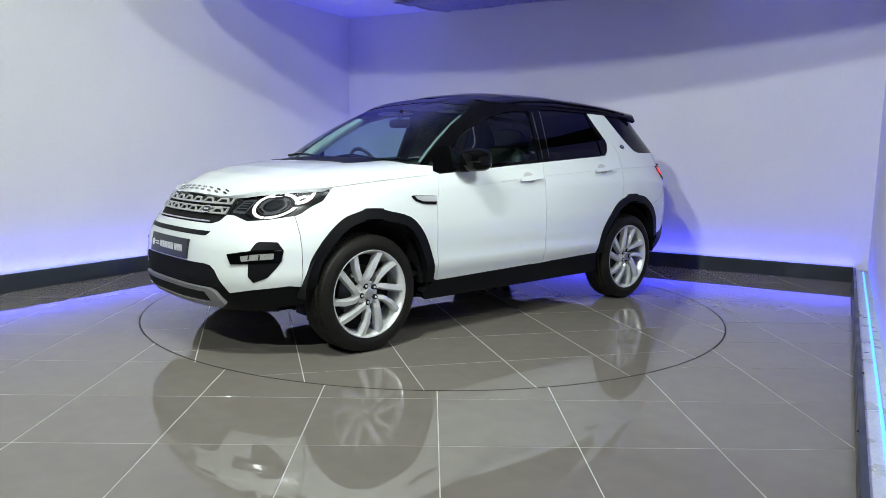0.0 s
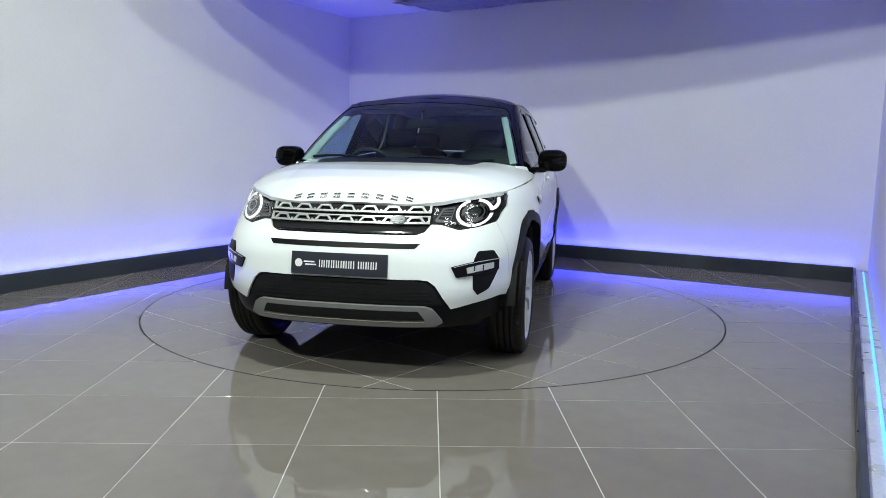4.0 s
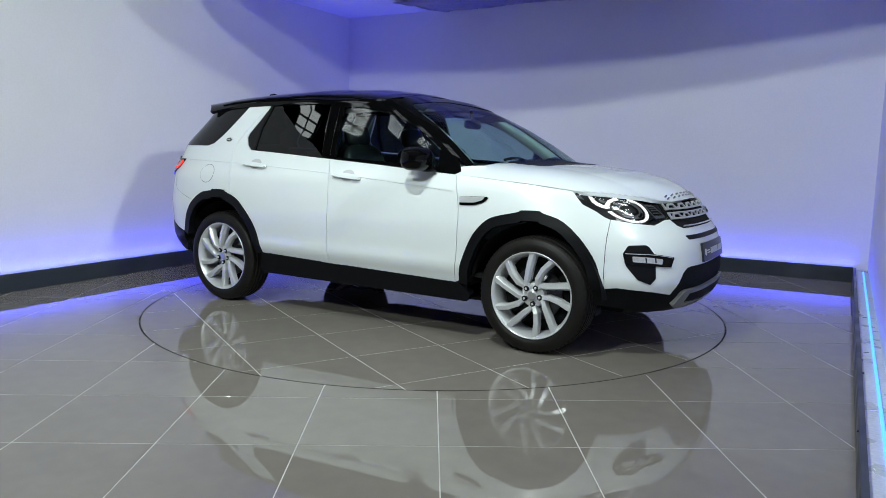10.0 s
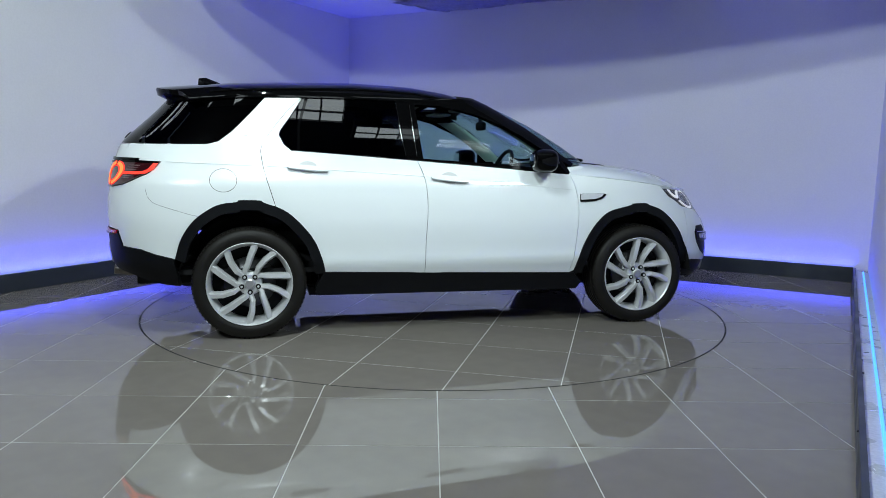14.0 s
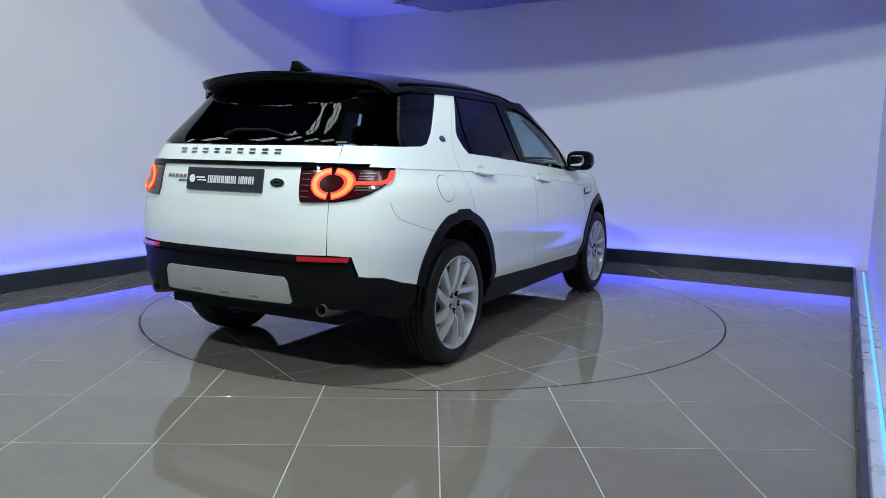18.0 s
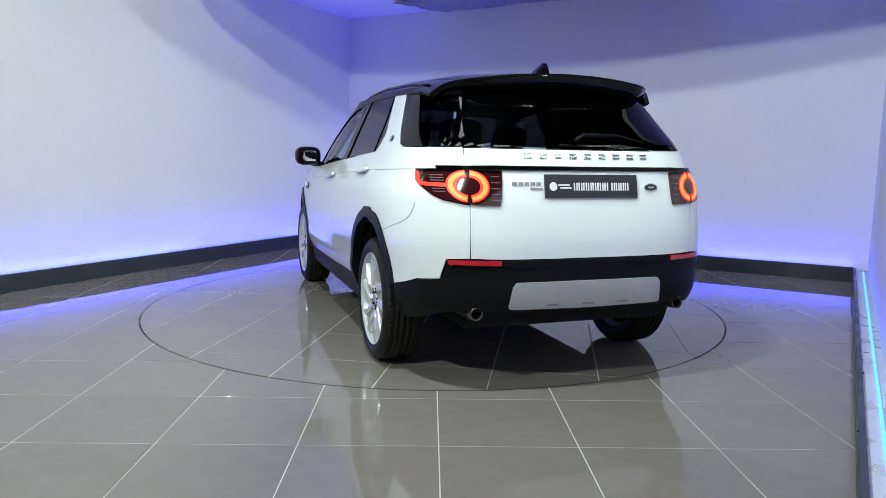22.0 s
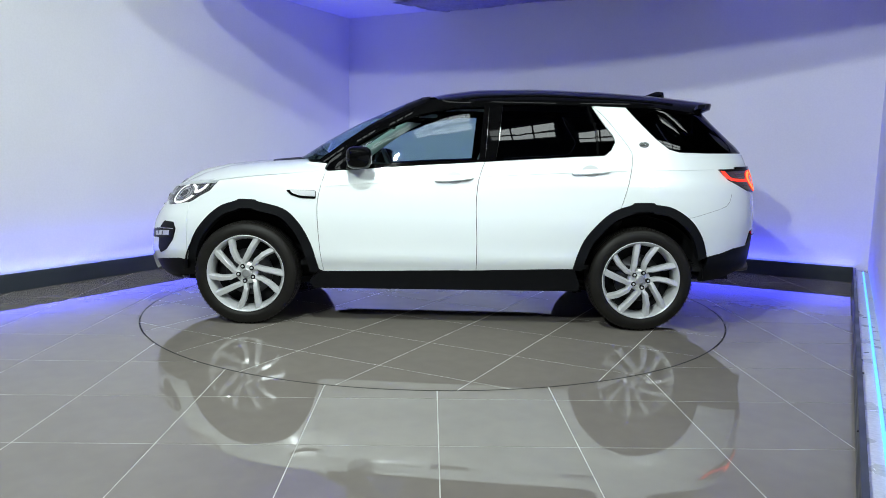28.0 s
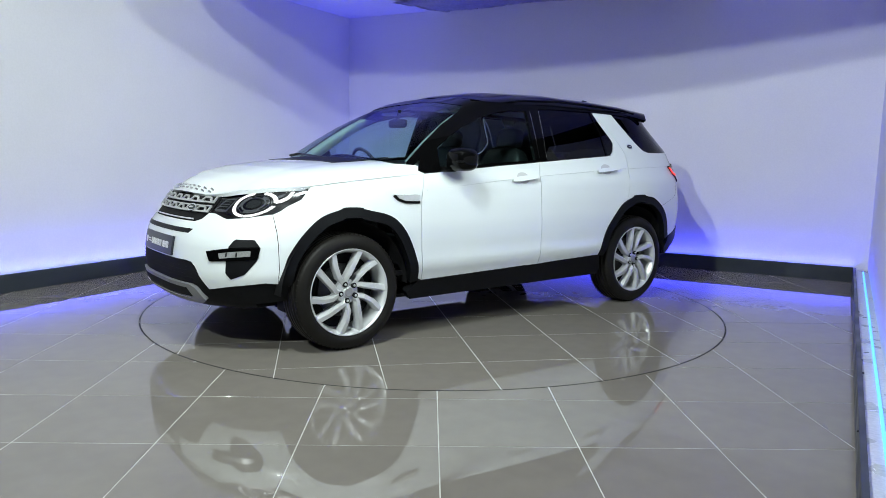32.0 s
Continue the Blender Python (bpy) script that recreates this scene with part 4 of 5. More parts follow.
def build_front():
    # bonnet
    side = LIP[:7]
    edge = [(x, skin(at_side(x, z), z).y) for x, z in side]
    front = [(0.77, 0.985), (0.72, 0.978), (0.68, 0.970), (0.62, 0.957), (0.57, 0.946), (0.50, 0.930), (0.455, 0.937), (0.30, 0.939), (0.15, 0.940)]
    nose = [(skin(at_front(y, z), z).x, y) for y, z in front]
    half = [(1.035, 0.0), (1.03, 0.3), (1.005, 0.55), (0.955, 0.72), (0.88, 0.80)] + edge + nose + [(skin(0, 0.94).x, 0.0)]
    out = half + [(x, -y) for x, y in half[::-1] if y > 1e-6]
    panel("bonnet", shrink(out, 0.0022), BONNET_CAP, M_PAINT, car, du=0.03, dv=0.03, thick=0.02)
    panel("bonnet_decal", soften([(1.0, -0.56), (1.0, 0.56), (1.17, 0.53), (1.27, 0.49), (1.27, -0.49), (1.17, -0.53)], 0.1), BONNET_CAP, M_PLAST, car, "matt dark panel at the bonnet's rear", off=0.003, thick=0.003)
    # cowl and wipers
    cowl = lambda x, y: 1.135 - 0.06 * (y / 0.8) ** 2
    panel("cowl", [(0.80, -0.84), (1.05, -0.5), (1.08, 0), (1.05, 0.5), (0.80, 0.84), (0.6, 0.84), (0.6, -0.84)], cap(cowl), M_PLAST, car, thick=0.02)
    for y0, y1 in ((-0.62, 0.02), (0.05, 0.62)):
        part("wiper", tube([(1.02 - 0.10 * (k / 6) ** 2, y0 + (y1 - y0) * k / 6, 1.175 + 0.012 * math.sin(k)) for k in range(7)], 0.009), M_PLAST, car)
    # lettering on the bonnet's lip: nine plain bars
    for k in range(9):
        y = -0.315 + 0.079 * k
        x0 = lerp(abs(y), NOSE_EDGE) - 0.052
        for d in (0.0, 0.0165):
            panel("bonnet_mark", [(x0 + 0.008 + d, y - 0.019), (x0 + 0.0155 + d, y - 0.019), (x0 + 0.0155 + d, y + 0.019), (x0 + 0.008 + d, y + 0.019)], BONNET_CAP, M_MARK, car, "plain silver bar", off=0.005, thick=0.005)
    # bumper skin
    half = [F(0, 0.785), F(0.38, 0.785), F(0.425, 0.80), F(0.452, 0.838), F(0.50, 0.836), F(0.59, 0.808), F(0.68, 0.82), F(0.745, 0.838)] + [S(1.8004, z) for z in (0.840, 0.80, 0.74, 0.67, 0.60, 0.52, 0.44)] + [
            F(0.80, 0.447), F(0.68, 0.425), F(0.575, 0.402), F(0.535, 0.47), F(0.50, 0.53), F(0.465, 0.556), F(0.42, 0.562), F(0, 0.562)]
    bumper = panel("front_bumper", shrink(both(half), 0.0007), LO, M_PAINT, car, du=0.03, dv=0.04)
    panel("lower_bumper", shrink(both([F(0, 0.56), F(0.42, 0.56), F(0.465, 0.554), F(0.50, 0.528), F(0.535, 0.468), F(0.577, 0.40), F(0.68, 0.423), F(0.80, 0.445), S(1.78, 0.438), S(1.70, 0.40), S(1.70, 0.33), F(0.75, 0.31), F(0.5, 0.275), F(0, 0.27)]), 0.002), LO, M_PLAST, car, "black plastic lower bumper", off=-0.012, du=0.03)
    # grille
    grille = panel("grille", soften(both([F(0, 0.934), F(0.452, 0.934), F(0.452, 0.845), F(0.42, 0.80), F(0.37, 0.786), F(0, 0.786)]), 0.08), LO, M_DARK, car, "black grille with silver mesh bands", off=-0.008, thick=0.004, du=0.03)
    for z0, z1, top in ((0.890, 0.929, False), (0.836, 0.876, True)):
        bars("grille_bar", [(-0.442, 0.442)], z0, z0 + 0.0092, F, LO, M_GRILLE, grille, 0.009)
        if top:
            bars("grille_bar", [(-0.442, 0.442)], z1 - 0.006, z1, F, LO, M_GRILLE, grille, 0.009)
        for sl in (-1, 1):
            bars("grille_post", [tuple(sorted((sl * 0.432, sl * 0.443)))], z0, z1, F, LO, M_GRILLE, grille, 0.009)
        # a flat-topped wave runs along the band: crests, and slopes down to the lower bar
        n, pitch = 7, 0.1235
        for k in range(n):
            y = (k - (n - 1) / 2) * pitch
            zc = z1 - 0.004
            bars("grille_crest", [(y - 0.024, y + 0.024)], zc - 0.0085, zc, F, LO, M_GRILLE, grille, 0.0085)
            for sl in (-1, 1):
                a, b, w = y + sl * 0.046, y + sl * 0.021, 0.007
                panel("grille_strut", [F(a - w, z0 + 0.006), F(a + w, z0 + 0.006), F(b + w, zc - 0.001), F(b - w, zc - 0.001)], LO, M_GRILLE, grille, off=0.0085, thick=0.008, du=0.1, dv=0.1)
                bars("grille_lug", [tuple(sorted((y + sl * 0.0617 - 0.005, y + sl * 0.0617 + 0.005)))], z0 + 0.009, z0 + 0.016, F, LO, M_GRILLE, grille, 0.0085)
    bars("grille_trim", [(-0.37, 0.37)], 0.790, 0.797, F, LO, M_CHROME, grille, 0.010, "chrome lower edge")
    oval = lambda y0, z0, a, b, conv: [conv(y0 + a * math.cos(t), z0 + b * math.sin(t)) for t in (2 * math.pi * k / 24 for k in range(24))]
    badge = panel("badge", oval(0.285, 0.856, 0.043, 0.021, F), LO, M_CHROME, car, "small oval badge, dark with a bright rim", off=0.016, thick=0.012)
    panel("badge_face", oval(0.285, 0.856, 0.035, 0.015, F), LO, M_BADGE, badge, off=0.018, thick=0.006)
    panel("badge_mark", [F(0.265, 0.852), F(0.305, 0.852), F(0.305, 0.860), F(0.265, 0.860)], LO, M_CHROME, badge, off=0.019, thick=0.004)
    # slot and lower intake
    panel("bumper_slot", soften(both([F(0, 0.743), F(0.415, 0.743), F(0.39, 0.718), F(0, 0.716)]), 0.06), LO, M_PLAST, bumper, "black slot", off=0.002, thick=0.004, du=0.03)
    intake = panel("lower_intake", both([F(0, 0.556), F(0.41, 0.556), F(0.455, 0.548), F(0.49, 0.52), F(0.545, 0.425), F(0, 0.415)]), LO, M_DARK, car, "black mesh lower intake", off=-0.006, thick=0.004, du=0.03)
    for k in range(6):
        z = 0.437 + 0.021 * k
        bars("intake_slat", [(-0.50 + 0.012 * k, 0.50 - 0.012 * k)], z, z + 0.004, F, LO, M_DARK, intake, 0.001)
    skid = panel("skid_plate", soften(both([F(0, 0.424), F(0.445, 0.424), F(0.490, 0.405), F(0.532, 0.335), F(0.49, 0.312), F(0, 0.308)]), 0.1), LO, M_SKID, car, "dark satin silver skid plate", off=0.012, thick=0.03, du=0.03, dv=0.03)
    panel("skid_slot", both([F(0, 0.400), F(0.415, 0.400), F(0.445, 0.352), F(0, 0.348)]), LO, M_DARK, skid, off=0.014, thick=0.004, du=0.03)
    bars("skid_lip", [(-0.44, 0.44)], 0.343, 0.348, F, LO, M_CHROME, skid, 0.018)
    plate = panel("number_plate", both([F(0, 0.685), F(0.26, 0.685), F(0.26, 0.572), F(0, 0.572)]), LO, M_PLATE, car, "dark slate show plate", off=0.014, thick=0.014, du=0.06)
    plate_marks(plate, F, LO, 0.628, 1)
    for sg in (1, -1):
        headlamp(lower_skin(sg))
        fog(lower_skin(sg))
        part("tow_flap", box((1.70, sg * 0.68 - 0.05, 0.245), (1.72, sg * 0.68 + 0.05, 0.33), bevel=0.004), M_PLAST, car, smooth=False)


def plate_marks(plate, conv, surf, z, d):
    """A round emblem with two strokes, then plain bars for the dealer's words. d: 1 on the nose, -1 on the tail."""
    ring = [conv(d * (-0.218 + 0.021 * math.cos(t)), z + 0.021 * math.sin(t)) for t in (2 * math.pi * k / 20 for k in range(20))]
    panel("emblem", ring, surf, M_INK, plate, "plain white emblem", off=0.0155, thick=0.0015)
    for y, zz in ((-0.190, 0.008), (-0.180, -0.006)):
        bars("emblem_bar", [tuple(sorted((d * (y), d * (y + 0.06))))], z + zz - 0.004, z + zz + 0.003, conv, surf, M_INK, plate, 0.0155)
    x = -0.105
    for word in (8, 4):
        for k in range(word):
            w = 0.009 if (word, k) == (8, 5) else 0.020
            strokes = [(0, w)] if w < 0.01 else [(0, 0.0058), (w - 0.0058, w)]
            for p, q in strokes:
                bars("lettering_bar", [tuple(sorted((d * (x + p), d * (x + q))))], z - 0.019, z + 0.019, conv, surf, M_INK, plate, 0.0155)
            x += w + 0.0062
        x += 0.014


def annulus(conv, y0, z0, ry, rz, w, a0, a1, n=28):
    ts = [radians(a0 + (a1 - a0) * k / n) for k in range(n + 1)]
    return [conv(y0 + ry * math.cos(t), z0 + rz * math.sin(t)) for t in ts] + [conv(y0 + (ry - w) * math.cos(t), z0 + (rz - w * rz / ry) * math.sin(t)) for t in ts[::-1]]


def headlamp(surf):
    out = [S(1.585, 0.998), S(1.70, 0.992), F(0.775, 0.984), F(0.72, 0.976), F(0.68, 0.968), F(0.62, 0.955), F(0.57, 0.944), F(0.50, 0.928), F(0.456, 0.932), F(0.456, 0.842), F(0.50, 0.840), F(0.59, 0.812), F(0.68, 0.824), F(0.745, 0.840), S(1.802, 0.844), S(1.764, 0.861), S(1.717, 0.892), S(1.642, 0.929)]
    lamp = panel("headlamp", out, surf, M_LAMPBOX, car, "clear headlamp with lit white rings", off=-0.012, thick=0.01, du=0.02, dv=0.03)
    panel("lens", shrink(out, 0.002), surf, M_LENS, lamp, "clear lens", off=0.004, thick=0.0, du=0.02, dv=0.03)
    for a0, a1 in ((112, 264), (268, 354), (10, 82)):
        panel("light_ring", annulus(F, 0.655, 0.897, 0.089, 0.071, 0.0145, a0, a1), surf, M_DRL, lamp, "lit white ring", off=-0.004, thick=0.006, du=0.01, dv=0.01)
    panel("ring_bezel", annulus(F, 0.655, 0.897, 0.071, 0.0565, 0.005, 0, 359), surf, M_CHROME, lamp, off=-0.005, thick=0.004, du=0.01, dv=0.01)
    panel("reflector_bowl", annulus(F, 0.655, 0.898, 0.062, 0.050, 0.024, 0, 359), surf, M_BOWL, lamp, "bright reflector bowl", off=-0.006, thick=0.004, du=0.01, dv=0.01)
    panel("projector_rim", annulus(F, 0.655, 0.899, 0.042, 0.034, 0.010, 0, 359), surf, M_CHROME, lamp, off=-0.003, thick=0.006, du=0.01, dv=0.01)
    disc = [F(0.655 + 0.030 * math.cos(t), 0.899 + 0.024 * math.sin(t)) for t in (2 * math.pi * k / 20 for k in range(20))]
    panel("projector", disc, surf, M_LAMPEYE, lamp, "dark glass projector", off=-0.003, thick=0.004, du=0.02, dv=0.02)
    # the outer arm: a lit bar that runs back from the ring and hooks up
    bar = [(0.447, 0.904), (0.466, 0.911), (0.482, 0.925), (0.494, 0.943), (0.502, 0.974), (0.490, 0.972), (0.483, 0.950), (0.474, 0.938), (0.460, 0.926), (0.447, 0.920)]
    panel("light_guide", bar, surf, M_DRL, lamp, "lit white bar with a hooked end", off=-0.004, thick=0.006, du=0.02, dv=0.02)
    panel("reflector_blade", [(0.447, 0.932), (0.458, 0.937), (0.468, 0.948), (0.472, 0.960), (0.462, 0.957), (0.446, 0.946)], surf, M_BOWL, lamp, off=-0.006, thick=0.003, du=0.02, dv=0.02)
    panel("marker_lens", [(0.518, 0.953), (0.536, 0.961), (0.547, 0.979), (0.529, 0.976)], surf, M_BOWL, lamp, "small clear marker lens", off=-0.004, thick=0.003, du=0.02, dv=0.02)
    # chrome wedges added as highlights on the plain bowl
    for a0, a1 in ((200, 250), (-40, 40), (70, 120)):
        panel("bowl_highlight", annulus(F, 0.655, 0.898, 0.060, 0.048, 0.011, a0, a1, 10), surf, M_CHROME, lamp, "chrome wedge set as a highlight in the bowl", off=-0.005, thick=0.003, du=0.01, dv=0.01)
    # the clear box beside the grille
    frame_out = [F(0.560, 0.928), F(0.500, 0.922), F(0.468, 0.862), F(0.476, 0.852), F(0.545, 0.848)]
    panel("side_reflector", frame_out, surf, M_BOWL, lamp, "clear boxed side reflector", off=-0.006, thick=0.004, du=0.02, dv=0.02)
    panel("reflector_inset", [F(0.552, 0.918), F(0.507, 0.914), F(0.482, 0.866), F(0.542, 0.862)], surf, M_LAMPBOX, lamp, off=-0.004, thick=0.002, du=0.02, dv=0.02)
    for k in range(3):
        z = 0.874 + 0.014 * k
        bars("lamp_fin", [(0.495 + 0.005 * k, 0.545)], z, z + 0.004, F, surf, M_BOWL, lamp, 0.001)
    panel("lamp_fin", [F(0.545, 0.845), F(0.60, 0.829), F(0.60, 0.834), F(0.555, 0.851)], surf, M_CHROME, lamp, off=-0.002, thick=0.006, du=0.02, dv=0.02)


def fog(surf):
    out = [F(0.792, 0.652), F(0.765, 0.698), F(0.70, 0.700), F(0.690, 0.690), F(0.680, 0.655), F(0.676, 0.60), F(0.680, 0.505), F(0.700, 0.470), F(0.752, 0.500), F(0.785, 0.58)]
    f = panel("fog_recess", soften(out, 0.1), surf, M_PLAST, car, "black fog lamp recess", off=0.003, thick=0.004, du=0.02, dv=0.03)
    blade = [F(0.788, 0.657), F(0.70, 0.652), F(0.64, 0.641), F(0.572, 0.626), F(0.598, 0.570), F(0.66, 0.576), F(0.72, 0.582), F(0.788, 0.592)]
    panel("fog_blade", soften(blade, 0.1), surf, M_BLACK, f, "gloss black blade", off=0.010, thick=0.009, du=0.02, dv=0.02)
    panel("fog_blade_edge", [F(0.785, 0.6535), F(0.70, 0.6485), F(0.64, 0.6385), F(0.585, 0.6255), F(0.585, 0.6225), F(0.64, 0.6355), F(0.70, 0.6455), F(0.785, 0.6505)], surf, M_CHROME, f, off=0.0115, thick=0.002, du=0.03, dv=0.03)
    lens = [F(0.765, 0.638), F(0.70, 0.630), F(0.642, 0.619), F(0.648, 0.588), F(0.70, 0.597), F(0.765, 0.605)]
    lamp = panel("fog_lamp", soften(lens, 0.1), surf, M_FOGLENS, f, "clear fog lamp", off=0.012, thick=0.003, du=0.02, dv=0.03)
    for y in (0.675, 0.715):
        panel("lens_rib", [F(y, 0.600), F(y + 0.006, 0.600), F(y + 0.006, 0.628), F(y, 0.628)], surf, M_LAMPBOX, f, off=0.0128, thick=0.002, du=0.03, dv=0.03)


def build_roof():
    half = [(0.105, 0.0), (0.10, 0.25), (0.085, 0.45), (0.06, 0.58), (0.02, 0.64)]
    half += [(x, lerp(rail(x) + 0.004, BODY_W) + 0.002) for x in (-0.1, -0.2, -0.4, -0.6, -0.8, -1.0, -1.2, -1.4, -1.6, -1.72)]
    half += [(-1.80, 0.596), (-1.86, 0.560), (-1.91, 0.51), (-1.945, 0.44), (-1.965, 0.3), (-1.975, 0.0)]
    out = half + [(x, -y) for x, y in half[::-1] if y > 1e-6]
    panel("roof", out, ROOF_CAP, M_BLACK, car, "gloss black roof", thick=0.03, du=0.05, dv=0.05)
    # underside of the spoiler
    bm = bmesh.new()
    rows = []
    for k in range(25):
        u = -1 + k / 12
        y = 0.552 * math.sin(u * math.pi / 2)
        xe = -1.977 + 0.035 * (y / 0.552) ** 2 + 0.085 * abs(y / 0.552) ** 9
        zt = roof_z(xe, y)
        d = 1 - 0.45 * abs(y / 0.552) ** 8
        rows.append([bm.verts.new(p) for p in ((xe + 0.16, y, roof_z(xe + 0.16, y) - 0.004), (xe, y, zt - 0.002), (xe - 0.004, y, zt - 0.012 * d), (xe + 0.006, y, zt - 0.052 * d), (xe + 0.07, y, zt - 0.084 * d), (xe + 0.16, y, zt - 0.085 * d))])
    for a, b in zip(rows, rows[1:]):
        for i in range(5):
            bm.faces.new((a[i], b[i], b[i + 1], a[i + 1]))
    bm.faces.new(rows[0])
    bm.faces.new(rows[-1][::-1])
    bmesh.ops.recalc_face_normals(bm, faces=bm.faces)
    part("spoiler", bm, M_BLACK, car, "gloss black roof spoiler")
    # shark fin
    bm = bmesh.new()
    prof = [(-1.722, 0.0), (-1.716, 0.060), (-1.665, 0.066), (-1.585, 0.036), (-1.50, 0.0)]
    z0 = roof_z(-1.62, 0) - 0.012
    prism(prof, lambda u, v, w: (u, w, z0 + v), 0.032, bm)
    bmesh.ops.translate(bm, verts=bm.verts, vec=(0, -0.016, 0))
    for v in bm.verts:
        v.co.y *= 1.5 - 1.2 * (v.co.z - z0) / 0.066
    bmesh.ops.bevel(bm, geom=bm.edges[:], offset=0.003, segments=2, affect="EDGES")
    part("aerial_fin", bm, M_BLACK, car, "black shark-fin aerial")
    # windscreen
    half = [W(0, 1.168), W(0.4, 1.168), W(0.66, 1.160), W(0.782, 1.150), W(0.736, 1.28), W(0.687, 1.40), W(0.640, 1.515), W(0.605, 1.553), W(0.3, 1.588), W(0, 1.602)]
    panel("windscreen", both(half), UP, M_CLEAR, car, "clear windscreen", off=-0.002, thick=0.0, du=0.03, dv=0.03)
    head = both([W(0, 1.600), W(0.3, 1.586), W(0.60, 1.552), W(0.637, 1.53), W(0.65, 1.55), W(0.57, 1.60), W(0.3, 1.632), W(0, 1.645)])
    panel("screen_header", head, UP, M_BLACK, car, off=0.001, thick=0.02, du=0.03)
    band = both([W(0, 1.566), W(0.3, 1.556), W(0.52, 1.535), W(0.62, 1.500), W(0.642, 1.512), W(0.607, 1.554), W(0.3, 1.589), W(0, 1.603)])
    panel("screen_shade_band", band, UP, M_DARK, car, off=-0.004, thick=0.0, du=0.03)
    for sg in (1, -1):
        u = upper_skin(sg)
        inner = [W(0.782, 1.150), W(0.736, 1.28), W(0.687, 1.40), W(0.640, 1.515), W(0.605, 1.553), W(0.54, 1.585)]
        outer = [G(-0.16, 1.585), G(-0.16, 1.556), G(0.02, 1.539), G(0.18, 1.500), G(0.37, 1.426), G(0.57, 1.316), G(0.77, 1.183), G(0.83, 1.140)]
        panel("windscreen_pillar", inner + outer + [W(0.812, 1.128)], u, M_BLACK, car, "gloss black pillar", off=0.002, thick=0.03, du=0.03, dv=0.03)
        panel("wing_corner", [(0.372, 1.132), (0.405, 1.130), (0.434, 1.124), (0.4385, 1.076), (0.372, 1.076)], u, M_PAINT, car, off=0.006, thick=0.012, du=0.01, dv=0.02)
        bm = bmesh.new()
        prev = None
        for y, z in ((0.772, 1.165), (0.750, 1.22), (0.728, 1.28), (0.704, 1.34), (0.680, 1.40), (0.656, 1.45), (0.633, 1.50)):
            p, n = u(*W(y, z))
            a = p - n * 0.02
            cur = [bm.verts.new(a + Vector((dx, sg * dy, dz))) for dx, dy, dz in ((0, 0.006, 0), (-0.010, -0.036, -0.003), (-0.06, -0.046, -0.008), (-0.15, 0.010, -0.012))]
            if prev:
                for k in range(3):
                    bm.faces.new((prev[k], prev[k + 1], cur[k + 1], cur[k]))
            prev = cur
        part("pillar_trim", bm, M_TRIM, car, "pale inner pillar trim")
        # rail over the doors
        xs = [-0.02 - 1.82 * k / 16 for k in range(17)]
        out = [S(x, rail(x) + 0.012) for x in xs] + [S(x, rail(x) - 0.020) for x in xs[::-1]]
        panel("roof_rail", out, lower_skin(sg), M_BLACK, car, "gloss black roof edge", off=0.006, thick=0.03)
        ribs = [(x, rail(x) + 0.010) for x in [0.0 - 1.6 * k / 12 for k in range(13)]]
        part("roof_trim", tube([(x, sg * (lerp(z, BODY_W) - 0.030), roof_z(x, lerp(z, BODY_W) - 0.030) + 0.004) for x, z in ribs], 0.007, 6), M_BLACK, car)


